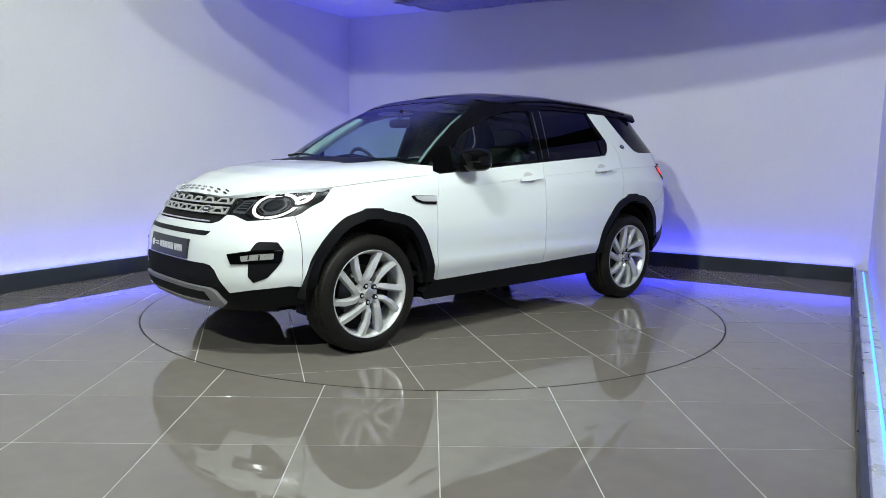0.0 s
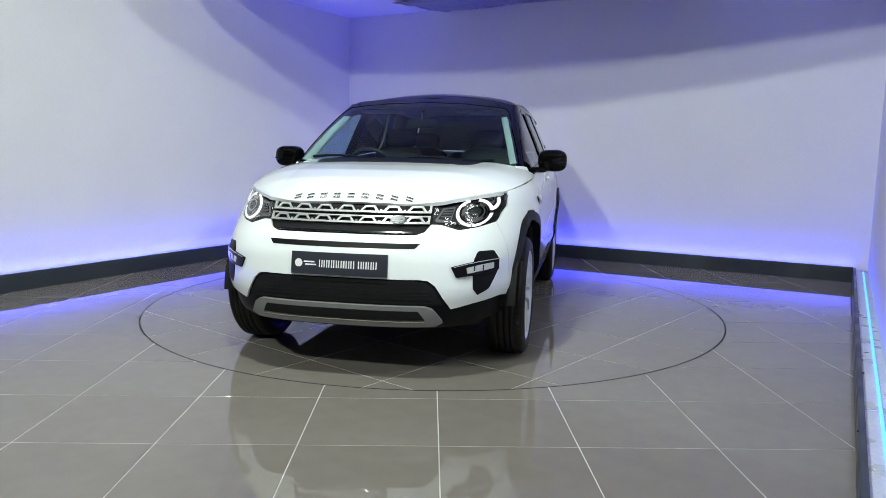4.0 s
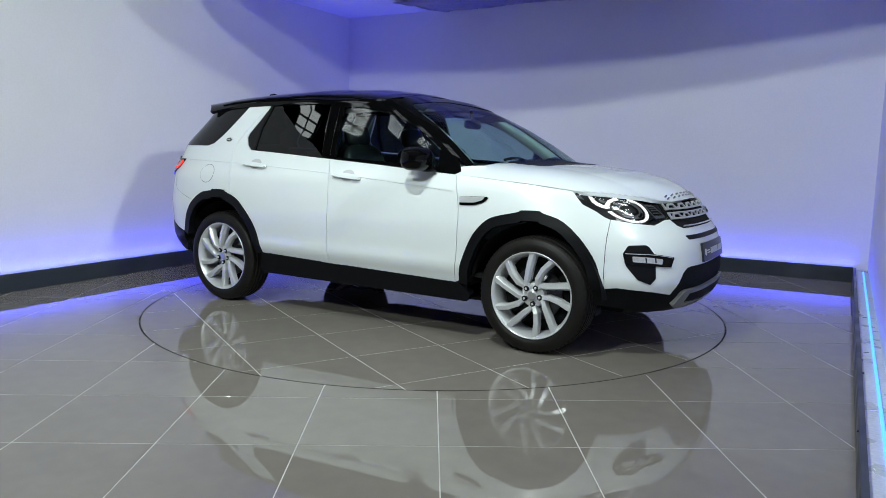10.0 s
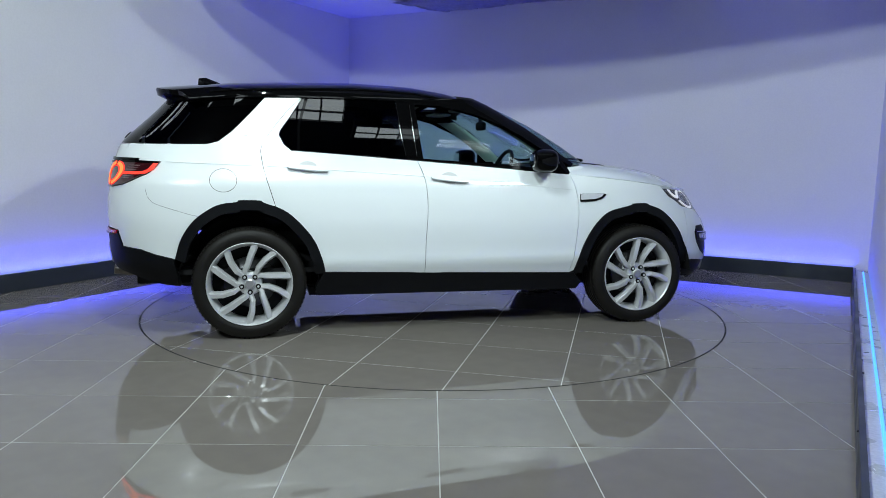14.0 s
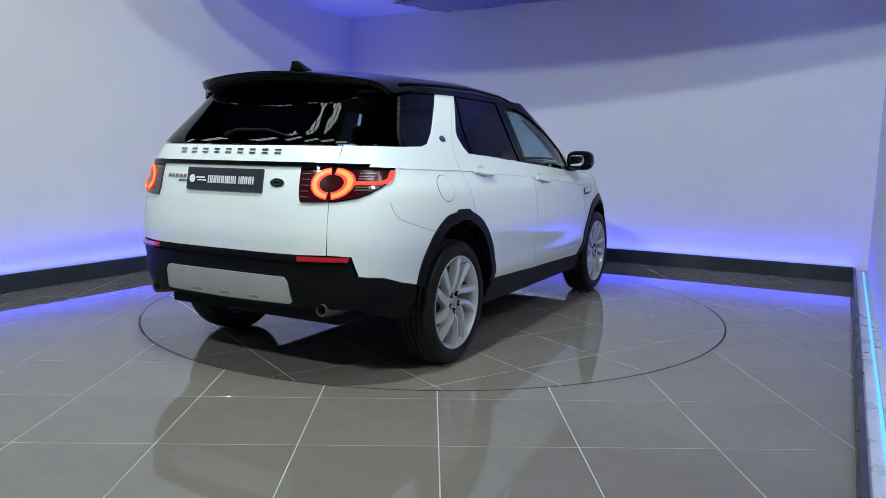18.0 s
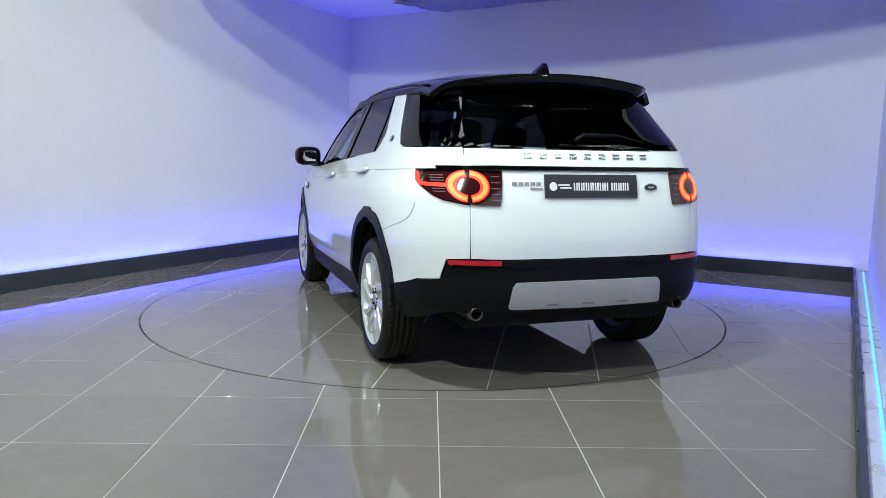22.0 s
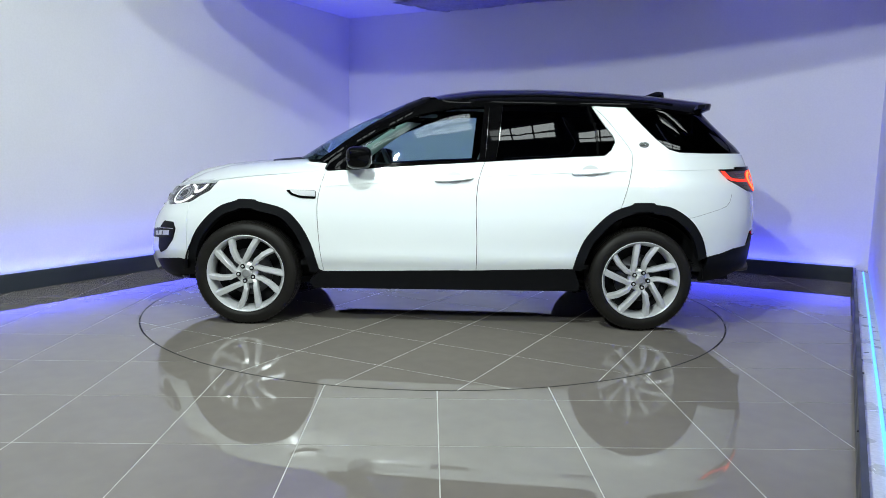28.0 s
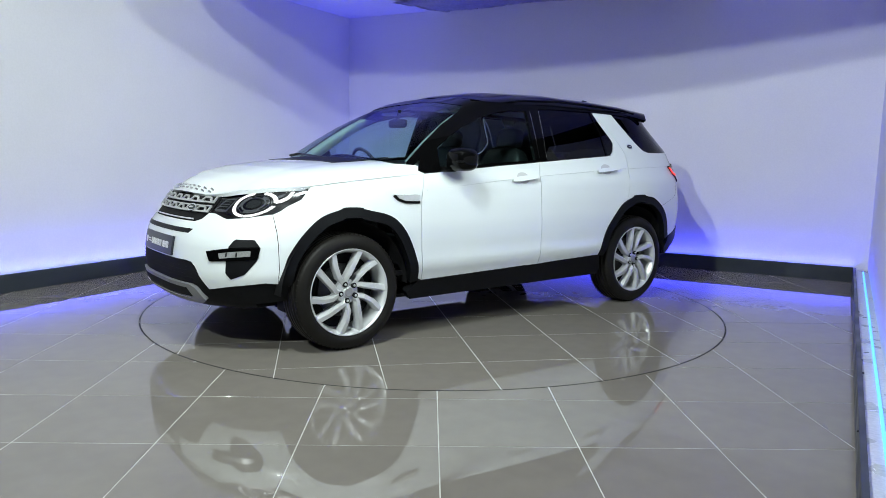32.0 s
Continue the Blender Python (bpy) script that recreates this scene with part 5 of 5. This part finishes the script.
def build_rear():
    half = [(3, 1.236), B(0.30, 1.237), B(0.628, 1.237), B(0.628, 1.0), B(0.628, 0.707), B(0.48, 0.703), B(0.2, 0.702), (3, 0.702)]
    gate = panel("tailgate", shrink(both_rear(half), 0.0010), LO, M_PAINT, car, du=0.03)
    glass_half = [(3, 1.246), B(0.4, 1.246), B(0.685, 1.247), B(0.645, 1.30), B(0.605, 1.40), B(0.565, 1.50), B(0.55, 1.545), B(0.3, 1.565), (3, 1.57)]
    panel("rear_window", both_rear(glass_half), LO, M_TINT, car, "dark privacy glass", off=-0.002, thick=0.0, du=0.03, dv=0.04)
    panel("tailgate_bar", both_rear([(3, 1.152), B(0.5, 1.152), B(0.62, 1.149), B(0.74, 1.146), B(0.74, 1.135), B(0.62, 1.134), B(0.5, 1.133), (3, 1.133)]), LO, M_BLACK, gate, "gloss black bar between the lamps", off=0.012, thick=0.012, du=0.03, dv=0.02)
    plate = panel("number_plate", both_rear([(3, 1.113), B(0.26, 1.113), B(0.26, 1.0), (3, 1.0)]), LO, M_PLATE, car, "dark slate show plate", off=0.012, thick=0.012, du=0.06)
    plate_marks(plate, B, LO, 1.055, -1)
    for k in range(9):
        y = 0.335 - 0.082 * k
        for z in (1.1925, 1.2095):
            bars("tailgate_mark", [(y - 0.019, y + 0.019)], z, z + 0.0075, B, LO, M_MARK, gate, 0.005, "plain silver bar")
    for k in range(5):
        y = 0.415 - 0.031 * k
        bars("tailgate_mark", [(y - 0.011, y + 0.011)], 1.060, 1.077, B, LO, M_MARK, gate, 0.004)
    bars("tailgate_mark", [(0.272, 0.335)], 1.040, 1.049, B, LO, M_MARK, gate, 0.004)
    oval = lambda a, b: [B(-0.348 + a * math.cos(t), 1.052 + b * math.sin(t)) for t in (2 * math.pi * k / 24 for k in range(24))]
    badge = panel("badge", oval(0.042, 0.021), LO, M_CHROME, car, "small oval badge, dark with a bright rim", off=0.006, thick=0.006)
    panel("badge_face", oval(0.036, 0.0165), LO, M_BADGE, badge, off=0.008, thick=0.004)
    bars("badge_mark", [(-0.366, -0.33)], 1.048, 1.056, B, LO, M_CHROME, badge, 0.009)
    # wiper
    part("rear_wiper", tube([skin(at_rear(abs(y), z) if y >= 0 else 6 - at_rear(y, z), z) * 1.0 + Vector((-0.025, 0 if y >= 0 else 2 * y, 0)) * 1.0 for y, z in ((0.06, 1.285), (0.0, 1.315))] + [Vector((-2.155, -0.2, 1.315)), Vector((-2.165, -0.36, 1.28))], [0.012, 0.010, 0.007, 0.004]), M_PLAST, car, "black rear wiper")
    # bumper
    half = [(3, 0.700), B(0.48, 0.700), B(0.72, 0.699), B(0.748, 0.60), S(-2.02, 0.583), S(-1.93, 0.553), S(-1.82, 0.528), S(-1.80, 0.42), S(-1.79, 0.350), S(-1.90, 0.360), S(-2.0, 0.385), B(0.74, 0.42), B(0.66, 0.44), B(0.62, 0.445), B(0.50, 0.438), B(0.42, 0.43), B(0.3, 0.428), (3, 0.428)]
    bumper = panel("rear_bumper", shrink(both_rear(half), 0.0018), LO, M_PLAST, car, "black plastic rear bumper", off=0.004, thick=0.03, du=0.03)
    panel("bumper_step", both_rear([(3, 0.672), B(0.45, 0.674), B(0.70, 0.678), B(0.70, 0.672), B(0.45, 0.666), (3, 0.664)]), LO, M_BLACK, bumper, off=0.016, thick=0.012, du=0.03)
    panel("skid_plate", soften(both_rear([(3, 0.588), B(0.40, 0.588), B(0.418, 0.565), B(0.432, 0.456), (3, 0.450)]), 0.08), LO, M_REARSKID, car, "satin silver rear skid plate", off=0.016, thick=0.02, du=0.03)
    # flat darker strips paint the shade of three dimples
    for y in (0.2, 0, -0.2):
        panel("dimple_shade", [B(y - 0.035, 0.468), B(y + 0.035, 0.468), B(y + 0.03, 0.478), B(y - 0.03, 0.478)], LO, M_SKID, bumper, off=0.0175, thick=0.002)
    for sg in (1, -1):
        lo = lower_skin(sg)
        panel("reflector", soften([B(0.725, 0.699), B(0.482, 0.699), B(0.482, 0.672), B(0.715, 0.674)], 0.1), lo, M_REFLECT, bumper, "red reflector", off=0.012, thick=0.01, du=0.03)
        tail_lamp(lo)
        m = Matrix.Translation((-2.13, sg * 0.585, 0.420)) @ pose(0, 0, 0, 0, 6, 0)
        bm = lathe([(0.027, 0.05), (0.027, -0.085), (0.031, -0.092), (0.034, -0.085), (0.034, 0.05), (0.028, 0.09), (0.026, 0.16)], 28, "X", m=m)
        part("exhaust_tip", bm, M_EXHAUST, car, "stained steel exhaust tip")
        part("exhaust_pipe", lathe([(0.031, 0.05), (0.001, 0.05)], 20, "X", m=m), M_DARK, car)
    part("tow_bar_cover", box((-2.09, -0.60, 0.325), (-1.75, 0.60, 0.43), bevel=0.02), M_DARK, car, smooth=False)
    part("silencer", lathe([(0.001, -0.5), (0.08, -0.48), (0.085, 0.48), (0.001, 0.5)], 20, "Y", m=Matrix.Translation((-1.78, 0, 0.36))), M_DISC, car)


def tail_lamp(lo):
    out = [B(0.475, 1.128), B(0.60, 1.130), B(0.70, 1.133), B(0.772, 1.130), S(-2.02, 1.130), S(-1.892, 1.128), S(-1.93, 1.09), S(-1.972, 1.057), B(0.773, 1.008), B(0.74, 0.988), B(0.65, 0.970), B(0.58, 0.964), B(0.492, 0.962), B(0.482, 1.0), B(0.478, 1.06)]
    lamp = panel("tail_lamp", out, lo, M_REDLENS, car, "dark red tail lamp with a lit ring", off=0.010, thick=0.012, du=0.02, dv=0.03)
    panel("lamp_hood", [B(0.478, 1.128), B(0.60, 1.130), B(0.70, 1.133), B(0.772, 1.130), S(-2.02, 1.130), S(-1.90, 1.127), S(-1.915, 1.113), S(-2.02, 1.117), B(0.772, 1.118), B(0.70, 1.120), B(0.60, 1.118), B(0.478, 1.116)], lo, M_BLACK, lamp, off=0.0125, thick=0.002, du=0.02, dv=0.03)
    # ribbed field behind the lit parts, in two halves either side of the seam
    for k in range(5):
        z = 0.985 + 0.028 * k
        bars("lens_rib", [(0.490, 0.53)], z, z + 0.0035, B, lo, M_RIB, lamp, 0.0125)
    for k in range(7):
        z = 1.02 + 0.013 * k
        panel("lens_rib", [B(0.722, z), B(0.768, z), B(0.768, z + 0.0045), B(0.722, z + 0.0045)], lo, M_RIB, lamp, off=0.0125, thick=0.002, du=0.03)
    for a0, a1 in ((97, 263), (-83, 83)):
        panel("ring_halo", annulus(B, 0.628, 1.052, 0.090, 0.076, 0.040, a0, a1), lo, M_TAILORANGE, lamp, "lit orange-red ring", off=0.0126, thick=0.002, du=0.02, dv=0.02)
        panel("light_ring", annulus(B, 0.628, 1.052, 0.082, 0.069, 0.020, a0 + 2, a1 - 2), lo, M_TAILGLOW, lamp, "lit amber ring core", off=0.0135, thick=0.003, du=0.02, dv=0.02)
    bar = [(2.663, 1.062), (2.62, 1.062), (2.600, 1.065), (2.590, 1.076), (2.582, 1.115), (2.570, 1.115), (2.577, 1.072), (2.590, 1.052), (2.61, 1.046), (2.663, 1.045)]
    panel("light_bar", bar, lo, M_TAILORANGE, lamp, "lit red bar with a hooked end", off=0.0135, thick=0.003, du=0.02, dv=0.02)


def superblob(c, h, n=3.2, nu=20, nv=12, bm=None, m=None):
    """A rounded box about c with half sizes h."""
    bm = bm or bmesh.new()
    rows = []
    e = 2 / n
    pw = lambda v: math.copysign(abs(v) ** e, v)
    for i in range(1, nv):
        p = -math.pi / 2 + math.pi * i / nv
        row = []
        for k in range(nu):
            t = 2 * math.pi * k / nu
            v = Vector((c[0] + h[0] * pw(math.cos(p)) * pw(math.cos(t)), c[1] + h[1] * pw(math.cos(p)) * pw(math.sin(t)), c[2] + h[2] * pw(math.sin(p))))
            row.append(bm.verts.new(m @ v if m is not None else v))
        rows.append(row)
    for a, b in zip(rows, rows[1:]):
        for k in range(nu):
            bm.faces.new((a[k], a[(k + 1) % nu], b[(k + 1) % nu], b[k]))
    bm.faces.new(rows[0][::-1])
    bm.faces.new(rows[-1])
    return bm


def build_mirrors():
    for sg in (1, -1):
        m = Matrix.Translation((0.575, sg * 0.985, 1.172)) @ pose(0, 0, 0, 0, 0, sg * 5)
        bm = superblob((0, 0, 0), (0.088, 0.102, 0.077), 3.0, m=m)
        mirror = part("door_mirror", bm, M_BLACK, car, "gloss black door mirror")
        part("mirror_glass", superblob((-0.080, 0, 0), (0.0085, 0.060, 0.042), 4, m=m), M_CHROME, mirror, "mirror glass")
        part("mirror_lens", superblob((0.060, sg * 0.055, -0.012), (0.028, 0.036, 0.007), 3, m=m), M_PLAST, mirror, "clear indicator strip")
        part("mirror_foot", superblob((0.62, sg * 0.885, 1.108), (0.055, 0.07, 0.022), 3), M_BLACK, mirror)


# ---- wheels ----
def wheel_meshes():
    """Meshes of one wheel about its hub, its outer face towards +y."""
    out = {}
    tyre = [(0.262, -0.205), (0.285, -0.222), (0.325, -0.225), (0.348, -0.212), (0.359, -0.19), (0.361, -0.17), (0.361, -0.158), (0.354, -0.157), (0.354, -0.150), (0.3615, -0.149), (0.362, -0.122), (0.355, -0.121), (0.355, -0.113), (0.362, -0.112),
            (0.362, -0.085), (0.355, -0.084), (0.355, -0.077), (0.3615, -0.076), (0.361, -0.058), (0.354, -0.057), (0.354, -0.050), (0.359, -0.045), (0.350, -0.020), (0.342, -0.012), (0.338, -0.010), (0.322, 0.0), (0.300, 0.003), (0.286, 0.0), (0.276, -0.006), (0.266, -0.012), (0.262, -0.03)]
    bm = lathe(tyre, 72)
    for k in range(72):
        t = 2 * math.pi * (k + 0.5) / 72
        for sg, yy in ((1, -0.035), (-1, -0.195)):
            add_box(bm, (-0.012, -0.016, -0.0052), (0.0105, 0.016, 0.0052), Matrix.Rotation(-t, 4, "Y") @ Matrix.Translation((0.3412, yy, 0)) @ Matrix.Rotation(radians(sg * -38), 4, "Z"))
    out["tyre"] = (bm, M_RUBBER, "black tyre with tread blocks")
    rim = [(0.266, -0.20), (0.266, -0.19), (0.24, -0.17), (0.235, -0.10), (0.243, -0.05), (0.250, -0.030), (0.258, -0.016), (0.264, -0.006), (0.268, -0.004), (0.270, -0.010), (0.268, -0.03)]
    out["rim"] = (lathe(rim, 72), M_ALLOY, "silver alloy rim")
    bm = bmesh.new()
    # five forked pairs: one leg bows back beside its nut, the other sweeps forward
    legs = (([(0.046, 1.0), (0.086, 4.0), (0.112, 8.0), (0.180, 3.6), (0.262, -3.0)], 0.0150, 0.0215),
            ([(0.046, -5.0), (0.086, -16.0), (0.108, -27.0), (0.180, -38.5), (0.262, -44.5)], 0.0155, 0.0235))
    for k in range(5):
        base = 90 + 72 * k
        for path, w0, w1 in legs:
            pts = [Vector((r * math.cos(radians(180 - base - a)), 0, r * math.sin(radians(180 - base - a)))) for r, a in path]
            rows = []
            for i, c in enumerate(pts):
                u = i / (len(pts) - 1)
                d = (pts[min(i + 1, len(pts) - 1)] - pts[max(i - 1, 0)]).normalized()
                n = Vector((-d.z, 0, d.x))
                wd = w0 + (w1 - w0) * u
                y = -0.034 + 0.022 * math.sin(min(u * 1.25, 1) * math.pi / 2) - 0.006 * max(0, u - 0.8) / 0.2
                rows.append([bm.verts.new(c + n * p + Vector((0, q, 0))) for p, q in ((-wd, y - 0.048), (-wd, y - 0.010), (-wd * 0.86, y - 0.001), (wd * 0.42, y + 0.004), (wd * 0.52, y + 0.002), (wd, y - 0.020), (wd, y - 0.048))])
            for a, b in zip(rows, rows[1:]):
                for i in range(6):
                    bm.faces.new((a[i], a[i + 1], b[i + 1], b[i]))
            bm.faces.new(rows[0])
            bm.faces.new(rows[-1][::-1])
    lathe([(0.001, -0.026), (0.03, -0.026), (0.034, -0.03), (0.036, -0.040), (0.058, -0.040), (0.075, -0.048), (0.080, -0.075)], 40, bm=bm)
    bmesh.ops.recalc_face_normals(bm, faces=bm.faces)
    out["spokes"] = (bm, M_ALLOY, "ten curved silver spokes in pairs")
    bm = lathe([(0.001, -0.110), (0.165, -0.110), (0.165, -0.125), (0.09, -0.125), (0.09, -0.09), (0.001, -0.09)], 48)
    out["brake_disc"] = (bm, M_DISC, "grey steel brake disc")
    out["hub_back"] = (lathe([(0.001, -0.15), (0.262, -0.15), (0.262, -0.155), (0.001, -0.155)], 40), M_DARK, "")
    return out


# how far each wheel has rolled: (at the front, side)
WHEEL_TURN = {(True, 1): 26, (True, -1): -28, (False, 1): -22, (False, -1): 36}


def build_wheels():
    parts = wheel_meshes()
    made = {}
    for key, (bm, material, label) in parts.items():
        me = bpy.data.meshes.new(key)
        bm.to_mesh(me)
        bm.free()
        me.materials.append(material)
        me.polygons.foreach_set("use_smooth", [key in ("tyre", "rim", "brake_disc")] * len(me.polygons))
        made[key] = (me, label)
    nut = bpy.data.meshes.new("wheel_nut")
    bm = lathe([(0.001, -0.024), (0.0145, -0.023), (0.0165, -0.025), (0.0165, -0.05)], 16)
    bm.to_mesh(nut)
    bm.free()
    nut_head = bpy.data.meshes.new("nut_head")
    bm = lathe([(0.001, -0.017), (0.0065, -0.017), (0.0082, -0.019), (0.0082, -0.028)], 6)
    bm.to_mesh(nut_head)
    bm.free()
    nut_head.materials.append(M_ALLOY)
    nut.materials.append(M_GAP)
    cap_me = bpy.data.meshes.new("centre_cap")
    bm = lathe([(0.001, -0.0215), (0.024, -0.0215), (0.029, -0.025), (0.030, -0.03)], 24)
    bm.to_mesh(cap_me)
    bm.free()
    cap_me.materials.append(M_SATIN)
    for x in (HUB, -HUB):
        for sg in (1, -1):
            wheel = new("wheel", made["rim"][0])
            wheel.parent = car
            wheel.matrix_basis = Matrix.Translation((x, sg * 0.918, HUBZ)) @ pose(0, 0, 0, 0, 0, 0 if sg > 0 else 180) @ Matrix.Rotation(radians(WHEEL_TURN[x > 0, sg]), 4, "Y")
            tagged(wheel, "silver ten-spoke alloy wheel with black tyre")
            for key, (me, label) in made.items():
                if key == "rim":
                    continue
                p = new(key, me)
                p.parent = wheel
                if label:
                    tagged(p, label)
            p = new("centre_cap", cap_me)
            p.parent = wheel
            for k in range(5):
                t = radians(90 + 72 * k)
                p = new("wheel_nut", nut)
                p.parent = wheel
                p.location = (0.054 * math.cos(t), 0, 0.054 * math.sin(t))
                p = new("nut_head", nut_head)
                p.parent = wheel
                p.location = (0.054 * math.cos(t), 0, 0.054 * math.sin(t))


# ---- cabin ----
def build_cabin():
    def seat(y, x):
        s = part("seat", superblob((x, y, 0.62), (0.27, 0.25, 0.10), 4), M_LEATHER, car, "black leather seat")
        part("backrest", superblob((0, 0, 0.30), (0.085, 0.24, 0.32), 4, m=Matrix.Translation((x - 0.23, y, 0.66)) @ pose(0, 0, 0, 0, -14, 0)), M_LEATHER, s)
        part("headrest", superblob((0, 0, 0), (0.05, 0.13, 0.085), 3.5, m=Matrix.Translation((x - 0.40, y, 1.33)) @ pose(0, 0, 0, 0, -10, 0)), M_LEATHER, s)
        bm = tube([(x - 0.38, y - 0.05, 1.18), (x - 0.40, y - 0.05, 1.30)], 0.007)
        tube([(x - 0.38, y + 0.05, 1.18), (x - 0.40, y + 0.05, 1.30)], 0.007, bm=bm)
        part("headrest_posts", bm, M_CHROME, s)
    for y in (-0.38, 0.38):
        seat(y, 0.0)
        seat(y, -0.98)
    part("rear_bench", superblob((-0.98, 0, 0.60), (0.27, 0.16, 0.09), 4), M_LEATHER, car, "black leather bench")
    part("bench_back", superblob((-1.28, 0, 0.95), (0.08, 0.16, 0.28), 4), M_LEATHER, car)
    dash = part("dashboard", superblob((0.80, 0, 0.93), (0.24, 0.80, 0.16), 5, 28, 12), M_DARK, car, "black dashboard")
    part("binnacle", superblob((0.60, -0.38, 1.06), (0.12, 0.19, 0.065), 3), M_DARK, dash)
    part("centre_screen", box((0.555, -0.12, 0.90), (0.575, 0.14, 1.05), bevel=0.006), M_BLACK, dash, smooth=False)
    m = Matrix.Translation((0.46, -0.38, 1.07)) @ pose(0, 0, 0, 0, -66, 0)
    ring = [m @ Vector((0.18 * math.cos(t), 0.18 * math.sin(t), 0)) for t in (2 * math.pi * k / 32 for k in range(32))]
    wheel = part("steering_wheel", tube(ring, 0.014, 8, closed=True), M_LEATHER, car, "black steering wheel")
    bm = superblob((0, 0, -0.01), (0.055, 0.07, 0.025), 3, m=m)
    tube([m @ Vector((0, -0.17, 0)), m @ Vector((0, 0.17, 0))], 0.011, bm=bm)
    tube([m @ Vector((0, 0, 0)), m @ Vector((-0.17, 0, 0))], 0.011, bm=bm)
    part("wheel_boss", bm, M_DARK, wheel)
    part("rear_view_mirror", superblob((0.42, 0, 1.43), (0.015, 0.12, 0.035), 3.5), M_DARK, car, "black inner mirror")
    part("mirror_stem", tube([(0.43, 0, 1.44), (0.40, 0, 1.53)], 0.015), M_DARK, car)
    liner = lambda x, y: roof_z(x, y) - 0.045
    out = [(0.0, -0.55), (0.03, 0.0), (0.0, 0.55), (-0.3, 0.62), (-1.7, 0.6), (-1.8, 0.0), (-1.7, -0.6), (-0.3, -0.62)]
    panel("headlining", out, cap(liner), M_TRIM, car, "pale roof lining", thick=0.0)
    for y in (-0.38, 0.38):
        part("sun_visor", superblob((0.16, y, 1.525), (0.085, 0.17, 0.012), 4), M_TRIM, car)


build_shell()
for sgn in (1, -1):
    build_side(sgn)
build_front()
build_roof()
build_rear()
build_mirrors()
build_wheels()
build_cabin()


# ---- the turntable turns, and the car on it ----
SPIN = ((0, -138.0), (0.5, -137.35), (1, -135.0), (1.5, -131.2), (2, -125.75), (2.5, -119.9), (3, -114.0), (3.5, -108.25), (4.5, -96.4), (5.5, -84.85), (7, -67.35), (8.5, -50.05), (10, -32.65), (11.5, -15.5), (13, 2.05), (14.5, 19.45),
        (16.5, 43.15), (18, 61.1), (19.5, 78.8), (21, 96.65), (22.5, 114.45), (24, 132.3), (25.5, 149.9), (27.5, 173.4), (28.5, 184.8), (29.5, 196.2), (30, 202.0), (30.5, 207.65), (31, 212.65), (31.5, 215.8), (32, 217.05))
SEAT = Matrix.Translation((-0.0707, -0.0392, 0))


def motions():
    turns = [(t, pose(0, 0, 0, 0, 0, a)) for t, a in SPIN]
    walk(turntable, turns)
    walk(car, [(t, m @ SEAT) for t, m in turns])


motions()
